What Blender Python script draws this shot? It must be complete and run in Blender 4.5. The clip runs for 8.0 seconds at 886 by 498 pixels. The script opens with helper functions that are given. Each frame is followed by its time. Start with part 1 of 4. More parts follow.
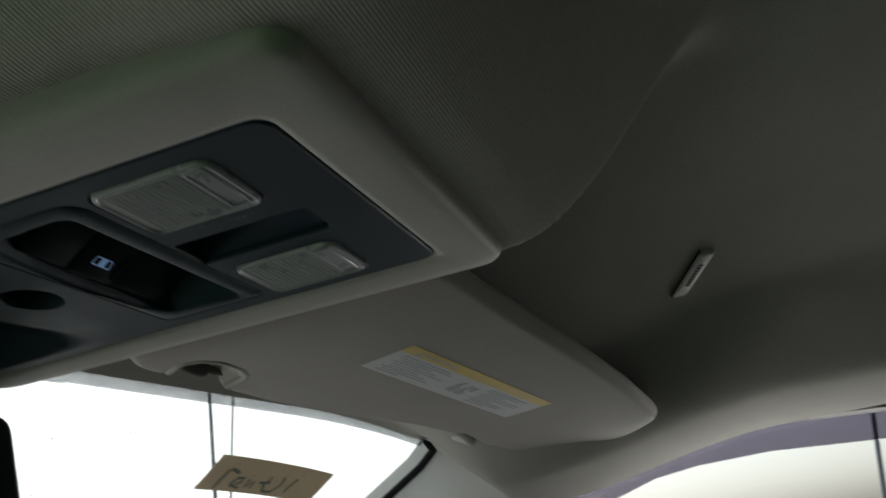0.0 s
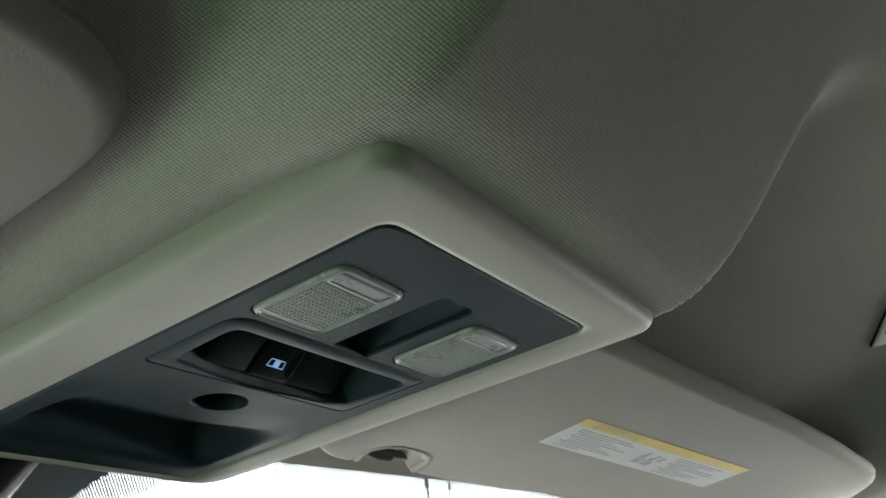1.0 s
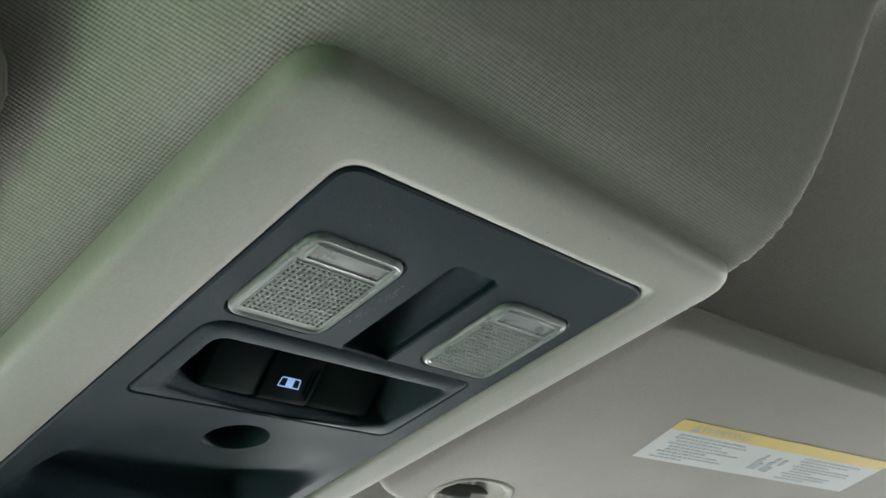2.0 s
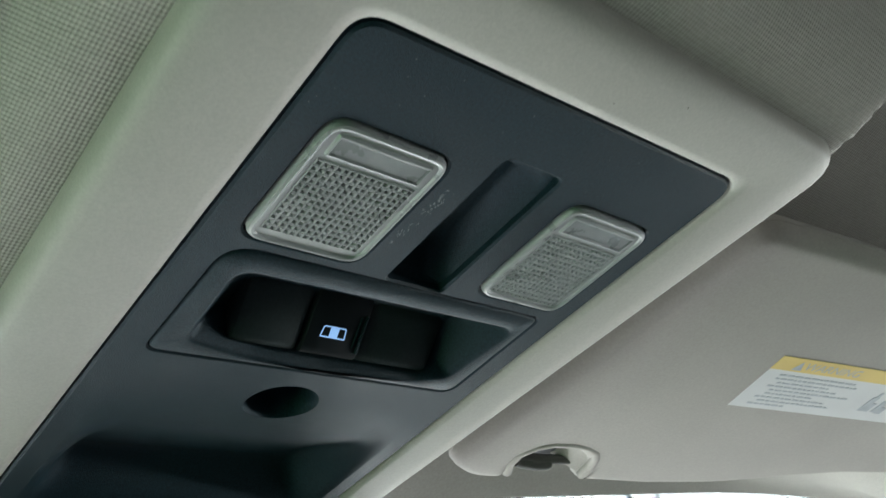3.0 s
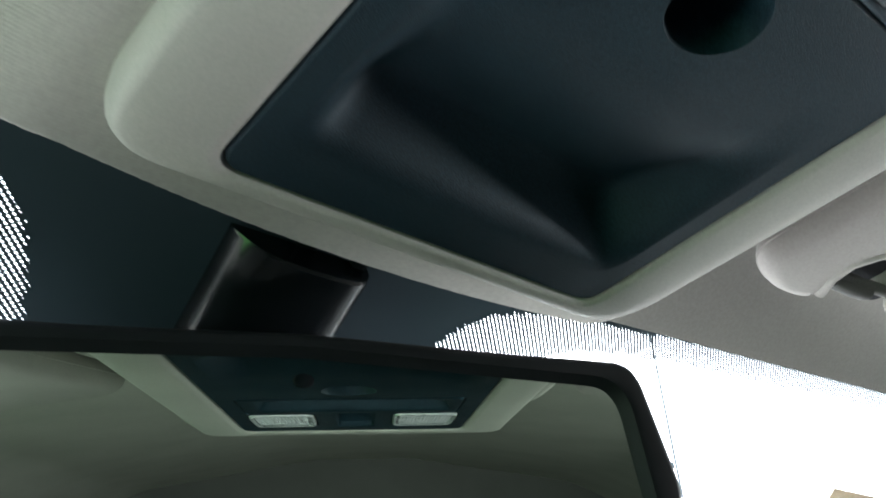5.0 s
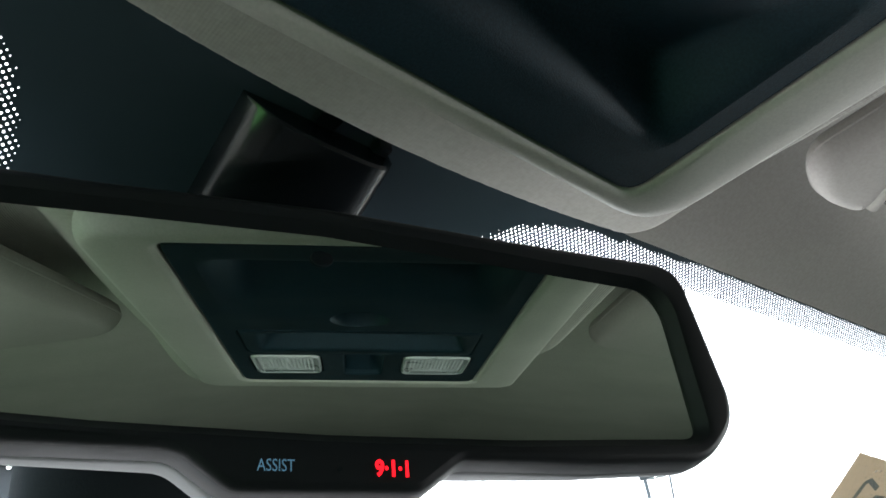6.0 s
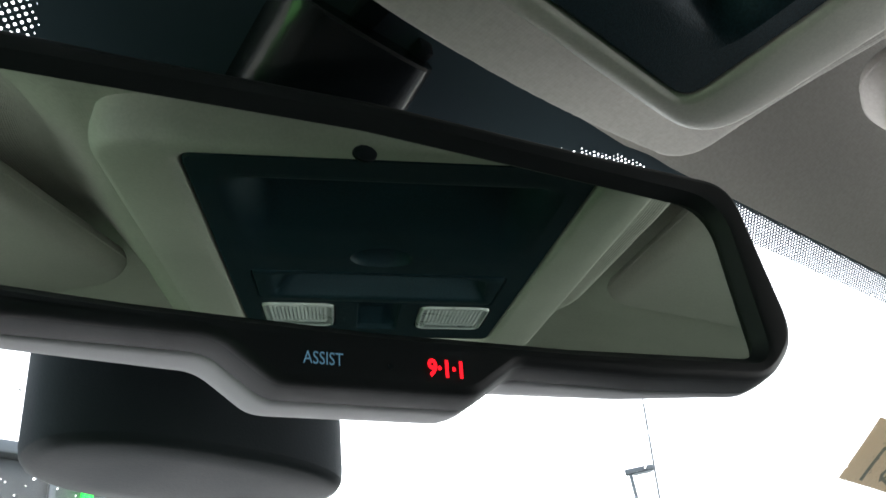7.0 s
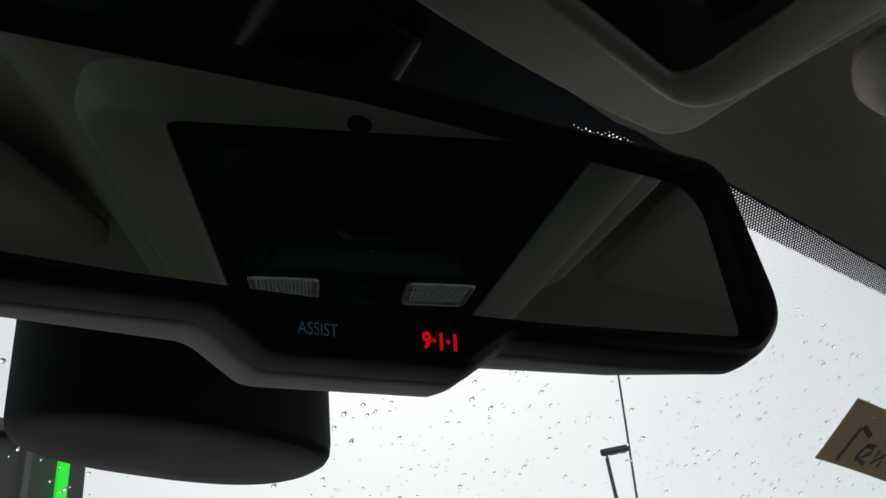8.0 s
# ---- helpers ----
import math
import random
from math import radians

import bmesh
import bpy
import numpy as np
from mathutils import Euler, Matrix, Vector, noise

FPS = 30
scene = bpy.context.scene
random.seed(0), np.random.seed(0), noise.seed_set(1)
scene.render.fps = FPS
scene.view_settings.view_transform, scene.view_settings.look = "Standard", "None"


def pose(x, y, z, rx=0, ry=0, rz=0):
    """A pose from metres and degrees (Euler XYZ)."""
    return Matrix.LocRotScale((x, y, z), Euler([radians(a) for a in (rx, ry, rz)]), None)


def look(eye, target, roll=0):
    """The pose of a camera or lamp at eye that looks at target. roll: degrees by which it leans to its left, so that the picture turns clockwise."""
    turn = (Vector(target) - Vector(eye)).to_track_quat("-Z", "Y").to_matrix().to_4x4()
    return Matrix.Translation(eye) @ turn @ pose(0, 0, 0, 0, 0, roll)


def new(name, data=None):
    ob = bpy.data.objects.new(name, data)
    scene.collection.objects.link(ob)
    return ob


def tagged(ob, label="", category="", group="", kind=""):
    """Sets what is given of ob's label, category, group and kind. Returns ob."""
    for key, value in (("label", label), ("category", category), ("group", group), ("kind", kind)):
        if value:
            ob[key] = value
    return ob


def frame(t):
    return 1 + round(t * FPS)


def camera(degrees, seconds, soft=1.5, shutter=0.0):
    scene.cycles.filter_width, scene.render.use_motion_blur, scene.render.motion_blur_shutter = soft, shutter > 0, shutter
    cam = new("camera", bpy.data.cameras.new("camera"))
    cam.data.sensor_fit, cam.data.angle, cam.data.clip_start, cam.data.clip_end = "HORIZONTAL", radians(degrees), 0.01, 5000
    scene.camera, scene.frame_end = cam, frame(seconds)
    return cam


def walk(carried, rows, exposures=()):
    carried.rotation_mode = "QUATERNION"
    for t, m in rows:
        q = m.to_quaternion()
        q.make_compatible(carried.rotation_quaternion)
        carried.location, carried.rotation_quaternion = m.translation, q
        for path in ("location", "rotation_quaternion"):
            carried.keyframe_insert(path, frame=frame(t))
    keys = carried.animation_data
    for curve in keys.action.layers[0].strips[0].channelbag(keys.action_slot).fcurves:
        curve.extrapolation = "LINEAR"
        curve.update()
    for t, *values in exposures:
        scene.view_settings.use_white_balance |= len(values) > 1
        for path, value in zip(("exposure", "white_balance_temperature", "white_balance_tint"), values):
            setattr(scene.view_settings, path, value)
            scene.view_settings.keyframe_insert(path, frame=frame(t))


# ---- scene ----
cam = camera(55.2, 8.0, shutter=0.3)
Z0 = 1.62  # height of the overhead console above the ground

PATH = [
    (0, (-0.2891, -0.1083, 1.4754), (0.6077, 0.1496, 1.8351), -9.54),
    (0.5, (-0.3026, -0.1288, 1.4782), (0.5273, 0.2352, 1.9009), -9.78),
    (1, (-0.2911, -0.1364, 1.4708), (0.4778, 0.2980, 1.9401), -9.70),
    (1.2, (-0.2792, -0.1383, 1.4682), (0.4648, 0.3198, 1.9547), -9.59),
    (2.3, (-0.1984, -0.1068, 1.4648), (0.4639, 0.3930, 2.0230), -16.20),
    (2.5, (-0.1931, -0.0999, 1.4688), (0.4599, 0.4116, 2.0273), -16.64),
    (3, (-0.1746, -0.0773, 1.4633), (0.4554, 0.4489, 2.0344), -18.01),
    (3.5, (-0.1642, -0.0543, 1.4595), (0.4498, 0.4771, 2.0430), -18.11),
    (4, (-0.1632, -0.0307, 1.4583), (0.4499, 0.4948, 2.0482), -19.10),
    (4.2, (-0.1661, -0.0097, 1.4641), (0.4530, 0.5166, 2.0469), -19.16),
    (4.5, (-0.1740, 0.0555, 1.4673), (0.4443, 0.5806, 2.0521), -18.07),
    (4.8, (-0.1747, 0.1106, 1.4627), (0.4200, 0.6764, 2.0338), -10.57),
    (5, (-0.1634, 0.1212, 1.4636), (0.4343, 0.6977, 2.0208), -9.60),
    (5.2, (-0.1483, 0.1292, 1.4608), (0.4517, 0.7134, 2.0073), -9.06),
    (6.3, (-0.1431, 0.1721, 1.4421), (0.4550, 0.7410, 2.0066), -8.68),
    (6.5, (-0.1430, 0.1732, 1.4402), (0.4548, 0.7442, 2.0030), -8.48),
    (7, (-0.1374, 0.2025, 1.4344), (0.4738, 0.7670, 1.9891), -8.67),
    (7.5, (-0.1358, 0.2052, 1.4320), (0.4853, 0.7725, 1.9728), -8.64),
    (8, (-0.1388, 0.2070, 1.4341), (0.4965, 0.7668, 1.9661), -8.57),
]
walk(cam, [(t, look(eye, target, roll)) for t, eye, target, roll in PATH],
     exposures=[(0.0, 0.68, 6500, 7), (0.5, 1.62, 6500, 5), (1.0, 2.32, 6500, 2.5), (1.2, 2.48, 6500, 2.5), (2.5, 2.75, 6300, 3), (4.0, 3.05, 6100, 3),
                (4.5, 2.95, 6100, 5), (5.0, 2.95, 6080, 7), (6.5, 2.4, 6250, 8), (7.0, 2.4, 6300, 9), (7.5, 0.7, 6500, 9.5), (8.0, -0.24, 6580, 10.5)])

# ---- world and light ----
world = bpy.data.worlds.new("overcast_sky")
scene.world = world
world.use_nodes = True
wt = world.node_tree
sky = wt.nodes.new("ShaderNodeTexSky")
sky.sky_type = "NISHITA"
sky.sun_disc = False
sky.sun_elevation, sky.sun_rotation = radians(50), radians(45)
sky.dust_density, sky.air_density, sky.ozone_density = 3.0, 1.0, 1.0
haze = wt.nodes.new("ShaderNodeHueSaturation")
haze.inputs["Saturation"].default_value = 0.35
wt.links.new(sky.outputs[0], haze.inputs["Color"])
wt.links.new(haze.outputs[0], wt.nodes["Background"].inputs[0])
wt.nodes["Background"].inputs[1].default_value = 0.15

sun = new("sun", bpy.data.lights.new("sun", "SUN"))
sun.data.energy, sun.data.angle, sun.data.color = 0.6, radians(25), (1.0, 0.97, 0.93)
sun.matrix_world = look((0, 0, 10), (-3.7, -2.15, 4.9))


def window_light(name, eye, target, sx, sy, power, colour):
    lamp = new(name, bpy.data.lights.new(name, "AREA"))
    lamp.data.shape, lamp.data.size, lamp.data.size_y = "RECTANGLE", sx, sy
    lamp.data.energy, lamp.data.color = power, colour
    lamp.matrix_world = look(eye, target)
    return lamp


# sky light that comes in through the glass
window_light("windshield_light", (0.10, 0.95, Z0 - 0.265), (0.08, 0.1, Z0 - 0.02), 1.40, 0.34, 1.6, (1.0, 0.97, 0.98))
window_light("driver_window_light", (-0.92, 0.16, Z0 - 0.25), (-0.1, 0.16, Z0 - 0.06), 0.42, 0.22, 0.82, (0.56, 1.0, 0.42))
window_light("passenger_window_light", (0.93, -0.08, Z0 - 0.095), (0.15, -0.08, Z0 - 0.02), 0.6, 0.08, 1.35, (1.0, 0.96, 0.92))


# ---- materials ----
def material(name, base, rough=0.6, metal=0.0, spec=0.5, grain=0.0, grain_scale=800, stain=0.0, stain_scale=14,
             bump=0.0, bump_scale=900, transmission=0.0, ior=1.45, coat=0.0, tint=(1, 1, 1)):
    """A principled surface with fine grain, broad stains and a fine relief."""
    m = bpy.data.materials.new(name)
    m.use_nodes = True
    nt = m.node_tree
    b = nt.nodes["Principled BSDF"]
    b.inputs["Base Color"].default_value = (*base, 1)
    b.inputs["Roughness"].default_value = rough
    b.inputs["Metallic"].default_value = metal
    b.inputs["Specular IOR Level"].default_value = spec
    b.inputs["Transmission Weight"].default_value = transmission
    b.inputs["IOR"].default_value = ior
    b.inputs["Coat Weight"].default_value = coat
    b.inputs["Specular Tint"].default_value = (*tint, 1)
    tc = nt.nodes.new("ShaderNodeNewGeometry")
    colour = None
    for amount, scale, detail in ((grain, grain_scale, 2.0), (stain, stain_scale, 5.0)):
        if amount <= 0:
            continue
        n = nt.nodes.new("ShaderNodeTexNoise")
        n.inputs["Scale"].default_value, n.inputs["Detail"].default_value = scale, detail
        nt.links.new(tc.outputs["Position"], n.inputs["Vector"])
        r = nt.nodes.new("ShaderNodeMapRange")
        r.inputs["From Min"].default_value, r.inputs["From Max"].default_value = 0.3, 0.7
        r.inputs["To Min"].default_value, r.inputs["To Max"].default_value = 1 - amount, 1 + amount
        nt.links.new(n.outputs["Fac"], r.inputs["Value"])
        mix = nt.nodes.new("ShaderNodeVectorMath")
        mix.operation = "MULTIPLY"
        if colour is None:
            mix.inputs[0].default_value = base
        else:
            nt.links.new(colour, mix.inputs[0])
        nt.links.new(r.outputs["Result"], mix.inputs[1])
        colour = mix.outputs[0]
        if amount == stain:
            rr = nt.nodes.new("ShaderNodeMapRange")
            rr.inputs["To Min"].default_value, rr.inputs["To Max"].default_value = max(rough - 0.12, 0.02), min(rough + 0.12, 1)
            nt.links.new(n.outputs["Fac"], rr.inputs["Value"])
            nt.links.new(rr.outputs["Result"], b.inputs["Roughness"])
    if colour is not None:
        nt.links.new(colour, b.inputs["Base Color"])
    if bump > 0:
        n = nt.nodes.new("ShaderNodeTexNoise")
        n.inputs["Scale"].default_value, n.inputs["Detail"].default_value = bump_scale, 3.0
        nt.links.new(tc.outputs["Position"], n.inputs["Vector"])
        k = nt.nodes.new("ShaderNodeBump")
        k.inputs["Strength"].default_value, k.inputs["Distance"].default_value = bump, 0.0005
        nt.links.new(n.outputs["Fac"], k.inputs["Height"])
        nt.links.new(k.outputs["Normal"], b.inputs["Normal"])
    return m


def woven(name, base, pitch=0.0018, depth=0.40):
    """Knitted headliner cloth: a diagonal grid of small knots, with broad soiling."""
    m = material(name, base, rough=0.95, spec=0.15, grain=0.06, grain_scale=500, stain=0.07, stain_scale=9)
    nt = m.node_tree
    b = nt.nodes["Principled BSDF"]
    geo = nt.nodes.new("ShaderNodeNewGeometry")
    sep = nt.nodes.new("ShaderNodeSeparateXYZ")
    nt.links.new(geo.outputs["Position"], sep.inputs[0])

    def op(kind, a, c):
        n = nt.nodes.new("ShaderNodeMath")
        n.operation = kind
        for i, v in enumerate((a, c)):
            if isinstance(v, (int, float)):
                n.inputs[i].default_value = v
            elif v is not None:
                nt.links.new(v, n.inputs[i])
        return n.outputs[0]

    f = 2 * math.pi / pitch
    yz = op("SUBTRACT", sep.outputs["Y"], op("MULTIPLY", sep.outputs["Z"], 0.6))
    wobble = nt.nodes.new("ShaderNodeTexNoise")
    wobble.inputs["Scale"].default_value = 130
    nt.links.new(geo.outputs["Position"], wobble.inputs["Vector"])
    wob = op("MULTIPLY", wobble.outputs["Fac"], 1.4)
    xz = op("ADD", sep.outputs["X"], op("MULTIPLY", op("MULTIPLY", op("SUBTRACT", sep.outputs["Z"], Z0), op("SIGN", sep.outputs["X"], None)), 0.5))
    sa = op("SINE", op("ADD", op("MULTIPLY", op("ADD", op("MULTIPLY", xz, 0.7), op("MULTIPLY", yz, 0.6)), f), wob), None)
    sb = op("SINE", op("ADD", op("MULTIPLY", op("SUBTRACT", op("MULTIPLY", xz, 0.7), op("MULTIPLY", yz, 0.6)), f), wob), None)
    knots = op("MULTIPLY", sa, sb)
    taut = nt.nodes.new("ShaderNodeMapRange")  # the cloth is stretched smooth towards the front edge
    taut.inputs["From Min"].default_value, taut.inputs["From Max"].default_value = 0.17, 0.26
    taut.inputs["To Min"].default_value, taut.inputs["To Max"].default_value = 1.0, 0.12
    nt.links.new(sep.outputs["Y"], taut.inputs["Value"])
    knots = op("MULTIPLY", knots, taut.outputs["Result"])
    k = nt.nodes.new("ShaderNodeBump")
    k.inputs["Strength"].default_value, k.inputs["Distance"].default_value = depth, 0.0005
    nt.links.new(knots, k.inputs["Height"])
    nt.links.new(k.outputs["Normal"], b.inputs["Normal"])
    # shade in the cavities between the knots, put into the base colour
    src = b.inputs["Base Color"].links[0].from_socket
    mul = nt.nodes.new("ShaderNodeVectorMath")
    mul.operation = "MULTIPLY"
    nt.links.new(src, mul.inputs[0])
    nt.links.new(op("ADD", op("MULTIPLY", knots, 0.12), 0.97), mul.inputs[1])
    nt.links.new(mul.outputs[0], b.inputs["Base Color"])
    return m


def glowing(name, colour, strength):
    m = bpy.data.materials.new(name)
    m.use_nodes = True
    b = m.node_tree.nodes["Principled BSDF"]
    b.inputs["Base Color"].default_value = (*colour, 1)
    b.inputs["Emission Color"].default_value = (*colour, 1)
    b.inputs["Emission Strength"].default_value = strength
    return m


def clear_glass(name, tint, gloss=0.06):
    """A thin pane: it lets light straight through, tinted, with a faint reflection."""
    m = bpy.data.materials.new(name)
    m.use_nodes = True
    nt = m.node_tree
    nt.nodes.remove(nt.nodes["Principled BSDF"])
    tr, gl, mx = (nt.nodes.new(k) for k in ("ShaderNodeBsdfTransparent", "ShaderNodeBsdfGlossy", "ShaderNodeMixShader"))
    tr.inputs[0].default_value, gl.inputs["Roughness"].default_value, mx.inputs[0].default_value = (*tint, 1), 0.02, gloss
    nt.links.new(tr.outputs[0], mx.inputs[1])
    nt.links.new(gl.outputs[0], mx.inputs[2])
    nt.links.new(mx.outputs[0], nt.nodes["Material Output"].inputs["Surface"])
    return m


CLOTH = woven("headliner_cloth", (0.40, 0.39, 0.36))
VISOR_CLOTH = material("visor_vinyl", (0.385, 0.368, 0.345), rough=0.8, spec=0.25, grain=0.05, grain_scale=700, stain=0.06, stain_scale=10, bump=0.25, bump_scale=1200)
BEZEL = material("light_grey_plastic", (0.415, 0.41, 0.375), rough=0.55, spec=0.4, grain=0.05, grain_scale=900, stain=0.08, stain_scale=14, bump=0.13, bump_scale=1500)
PANEL = material("slate_plastic", (0.0050, 0.0165, 0.0240), rough=0.55, spec=0.34, tint=(0.68, 0.86, 1.0), grain=0.38, grain_scale=1100, stain=0.12, stain_scale=26, bump=0.4, bump_scale=2000)
POCKET = material("black_pocket_plastic", (0.016, 0.018, 0.021), rough=0.55, spec=0.4, grain=0.1, stain=0.08, bump=0.2)
SWITCH = material("switch_black", (0.005, 0.009, 0.013), rough=0.6, spec=0.25, stain=0.06, stain_scale=60, bump=0.06, bump_scale=1500)
BLOCK = material("switch_block_black", (0.017, 0.027, 0.031), rough=0.62, spec=0.25, grain=0.12, stain=0.06, stain_scale=60, bump=0.15, bump_scale=1500)
FLECK = material("dirt_fleck_brown", (0.10, 0.09, 0.08), rough=0.9, spec=0.1, grain=0.2)
GASKET = material("black_rubber", (0.008, 0.008, 0.009), rough=0.8, spec=0.2, grain=0.1, stain=0.05)
LENS = material("frosted_clear_plastic", (0.36, 0.38, 0.39), rough=0.30, spec=0.9, transmission=0.08, ior=1.49, stain=0.05, stain_scale=90, bump=0.1, bump_scale=900)
PRISM = material("shaded_prism_plastic", (0.05, 0.055, 0.06), rough=0.25, spec=0.6, stain=0.15, stain_scale=120)
PAD = material("smoky_clear_plastic", (0.20, 0.22, 0.23), rough=0.30, spec=0.9, transmission=0.1, ior=1.49, stain=0.16, stain_scale=110)
REFLECTOR = material("lamp_reflector", (0.60, 0.61, 0.62), rough=0.30, metal=0.85, spec=0.6, stain=0.15, stain_scale=60)
MIRROR = material("mirror_silver", (0.54, 0.63, 0.54), rough=0.0, metal=1.0)
MIRROR_BLACK = material("mirror_bezel_black", (0.006, 0.008, 0.011), rough=0.55, spec=0.4, stain=0.05, stain_scale=40, bump=0.08, bump_scale=1200)
MIRROR_EDGE = material("mirror_edge_grey", (0.010, 0.012, 0.014), rough=0.6, spec=0.15, stain=0.05, stain_scale=40, bump=0.08, bump_scale=1200)
SHELL = material("mirror_shell_grey", (0.15, 0.155, 0.16), rough=0.7, spec=0.15, stain=0.06, stain_scale=40, bump=0.15, bump_scale=1300)
MODULE = material("module_black_plastic", (0.020, 0.025, 0.028), rough=0.65, spec=0.09, stain=0.06, stain_scale=40, bump=0.2, bump_scale=1200)
DUCT = material("duct_black_plastic", (0.005, 0.007, 0.009), rough=0.2, spec=0.4, stain=0.04, stain_scale=30, bump=0.05, bump_scale=900)
PAPER = material("brown_card", (0.36, 0.30, 0.23), rough=0.9, spec=0.1, grain=0.08, grain_scale=300, stain=0.06)
pn = PAPER.node_tree
tl, am = pn.nodes.new("ShaderNodeBsdfTranslucent"), pn.nodes.new("ShaderNodeMixShader")
tl.inputs[0].default_value, am.inputs[0].default_value = (0.50, 0.42, 0.31, 1), 0.5
pn.links.new(pn.nodes["Principled BSDF"].outputs[0], am.inputs[1])
pn.links.new(tl.outputs[0], am.inputs[2])
pn.links.new(am.outputs[0], pn.nodes["Material Output"].inputs["Surface"])
SCUFF = material("scuffed_plastic", (0.16, 0.18, 0.19), rough=0.7, grain=0.1)
INK = material("marker_ink", (0.09, 0.11, 0.09), rough=0.8, spec=0.2, grain=0.1)
WHITE_LABEL = material("white_sticker", (0.66, 0.67, 0.68), rough=0.45, spec=0.4, stain=0.03, stain_scale=40)
YELLOW_LABEL = material("yellow_sticker", (0.72, 0.56, 0.20), rough=0.45, spec=0.4, stain=0.04, stain_scale=40)
PRINT = material("grey_print", (0.44, 0.47, 0.51), rough=0.6, stain=0.1, stain_scale=200)
TRIM = material("pillar_trim", (0.42, 0.42, 0.39), rough=0.7, spec=0.3, grain=0.04, stain=0.06, stain_scale=10, bump=0.3, bump_scale=1000)
DOOR_TRIM = material("dark_door_trim", (0.11, 0.11, 0.105), rough=0.75, spec=0.3, grain=0.06, stain=0.1, stain_scale=8, bump=0.3)
DASH = material("bounce_grey_dashboard", (0.36, 0.35, 0.33), rough=0.7, spec=0.3, grain=0.05, stain=0.06, stain_scale=8, bump=0.3)
CABIN = material("dark_cabin_trim", (0.05, 0.05, 0.048), rough=0.8, spec=0.3, grain=0.1, grain_scale=200, stain=0.15, stain_scale=6, bump=0.3)
ICON = glowing("icon_light", (0.36, 0.58, 1.0), 0.095)
AMBER = glowing("amber_led", (1.0, 0.42, 0.05), 0.11)
RED = glowing("red_lettering", (1.0, 0.005, 0.012), 0.5)
BLUE = glowing("blue_lettering", (0.20, 0.40, 0.62), 0.04)
WINDSHIELD = clear_glass("windshield_glass", (0.93, 0.95, 0.94))
SIDE_GLASS = clear_glass("side_glass", (0.92, 0.94, 0.93))
DRIVER_GLASS = clear_glass("tinted_side_glass", (0.16, 0.24, 0.17))
PRIVACY_GLASS = clear_glass("privacy_glass", (0.07, 0.08, 0.075))
LILAC = clear_glass("smoked_acrylic", (0.42, 0.40, 0.46), 0.05)
DROP = material("rain_water", (1, 1, 1), rough=0.0, transmission=1.0, ior=1.33)
ASPHALT = material("wet_asphalt", (0.06, 0.06, 0.06), rough=0.4, spec=0.5, grain=0.3, grain_scale=60, stain=0.25, stain_scale=0.6, bump=0.5, bump_scale=80)
DARK_WALL = material("dark_cladding", (0.065, 0.070, 0.076), rough=0.6, grain=0.1, grain_scale=4, stain=0.2, stain_scale=0.7, bump=0.3, bump_scale=20)
STEEL = material("galvanised_steel", (0.18, 0.19, 0.20), rough=0.5, metal=0.6, grain=0.1, grain_scale=40, stain=0.15, stain_scale=3)
NEON = glowing("green_neon", (0.01, 1.0, 0.03), 0.9)


# ---- builders ----
def solo(name, bm, mat, label, category, kind="", smooth=True, angle=40):
    """One mesh as a thing or a piece of the setting; bm is in the console's coordinates."""
    bmesh.ops.recalc_face_normals(bm, faces=bm.faces) if kind != "open" else None
    c = sum((v.co for v in bm.verts), Vector()) / max(len(bm.verts), 1)
    for v in bm.verts:
        v.co -= c
    me = bpy.data.meshes.new(name)
    bm.to_mesh(me)
    bm.free()
    me.materials.append(mat)
    if smooth:
        me.shade_smooth()
        me.set_sharp_from_angle(angle=radians(angle))
    ob = new(name, me)
    ob.location = c + Vector((0, 0, Z0))
    return tagged(ob, label, category, kind=kind if kind != "open" else "structure")


def thing(name, origin, label, category, group="", kind=""):
    ob = new(name)
    ob.empty_display_size = 0.02
    ob.location = Vector(origin) + Vector((0, 0, Z0))
    return tagged(ob, label, category, group, kind)


def base_of(ob):
    p = Vector(ob.location)
    while ob.parent:
        ob = ob.parent
        p += Vector(ob.location)
    return p - Vector((0, 0, Z0))


def part(name, bm, mat, parent, label="", smooth=True, angle=40, flip=True):
    """Links bm, given in the console's coordinates, as one mesh under parent."""
    if flip:
        bmesh.ops.recalc_face_normals(bm, faces=bm.faces)
    o = base_of(parent)
    for v in bm.verts:
        v.co -= o
    me = bpy.data.meshes.new(name)
    bm.to_mesh(me)
    bm.free()
    me.materials.append(mat)
    if smooth:
        me.shade_smooth()
        me.set_sharp_from_angle(angle=radians(angle))
    ob = new(name, me)
    ob.parent = parent
    return tagged(ob, label)


def smooth_step(t):
    t = min(max(t, 0.0), 1.0)
    return t * t * (3 - 2 * t)


def rounded(corners, n=6):
    """A closed outline from (x, y, radius) corners, each rounded with n segments."""
    out = []
    k = len(corners)
    for i, (x, y, r) in enumerate(corners):
        p, a, b = Vector((x, y)), Vector(corners[i - 1][:2]), Vector(corners[(i + 1) % k][:2])
        if r <= 0:
            out.append(p)
            continue
        u, v = (a - p), (b - p)
        ang = u.angle(v) / 2
        t = min(r / max(math.tan(ang), 1e-4), 0.49 * u.length, 0.49 * v.length)
        s, e = p + u.normalized() * t, p + v.normalized() * t
        for j in range(n + 1):
            f = j / n
            out.append((1 - f) ** 2 * s + 2 * f * (1 - f) * p + f * f * e)
    return out


def rect(x0, x1, y0, y1, r=0.0, n=6):
    return rounded([(x0, y0, r), (x1, y0, r), (x1, y1, r), (x0, y1, r)], n)


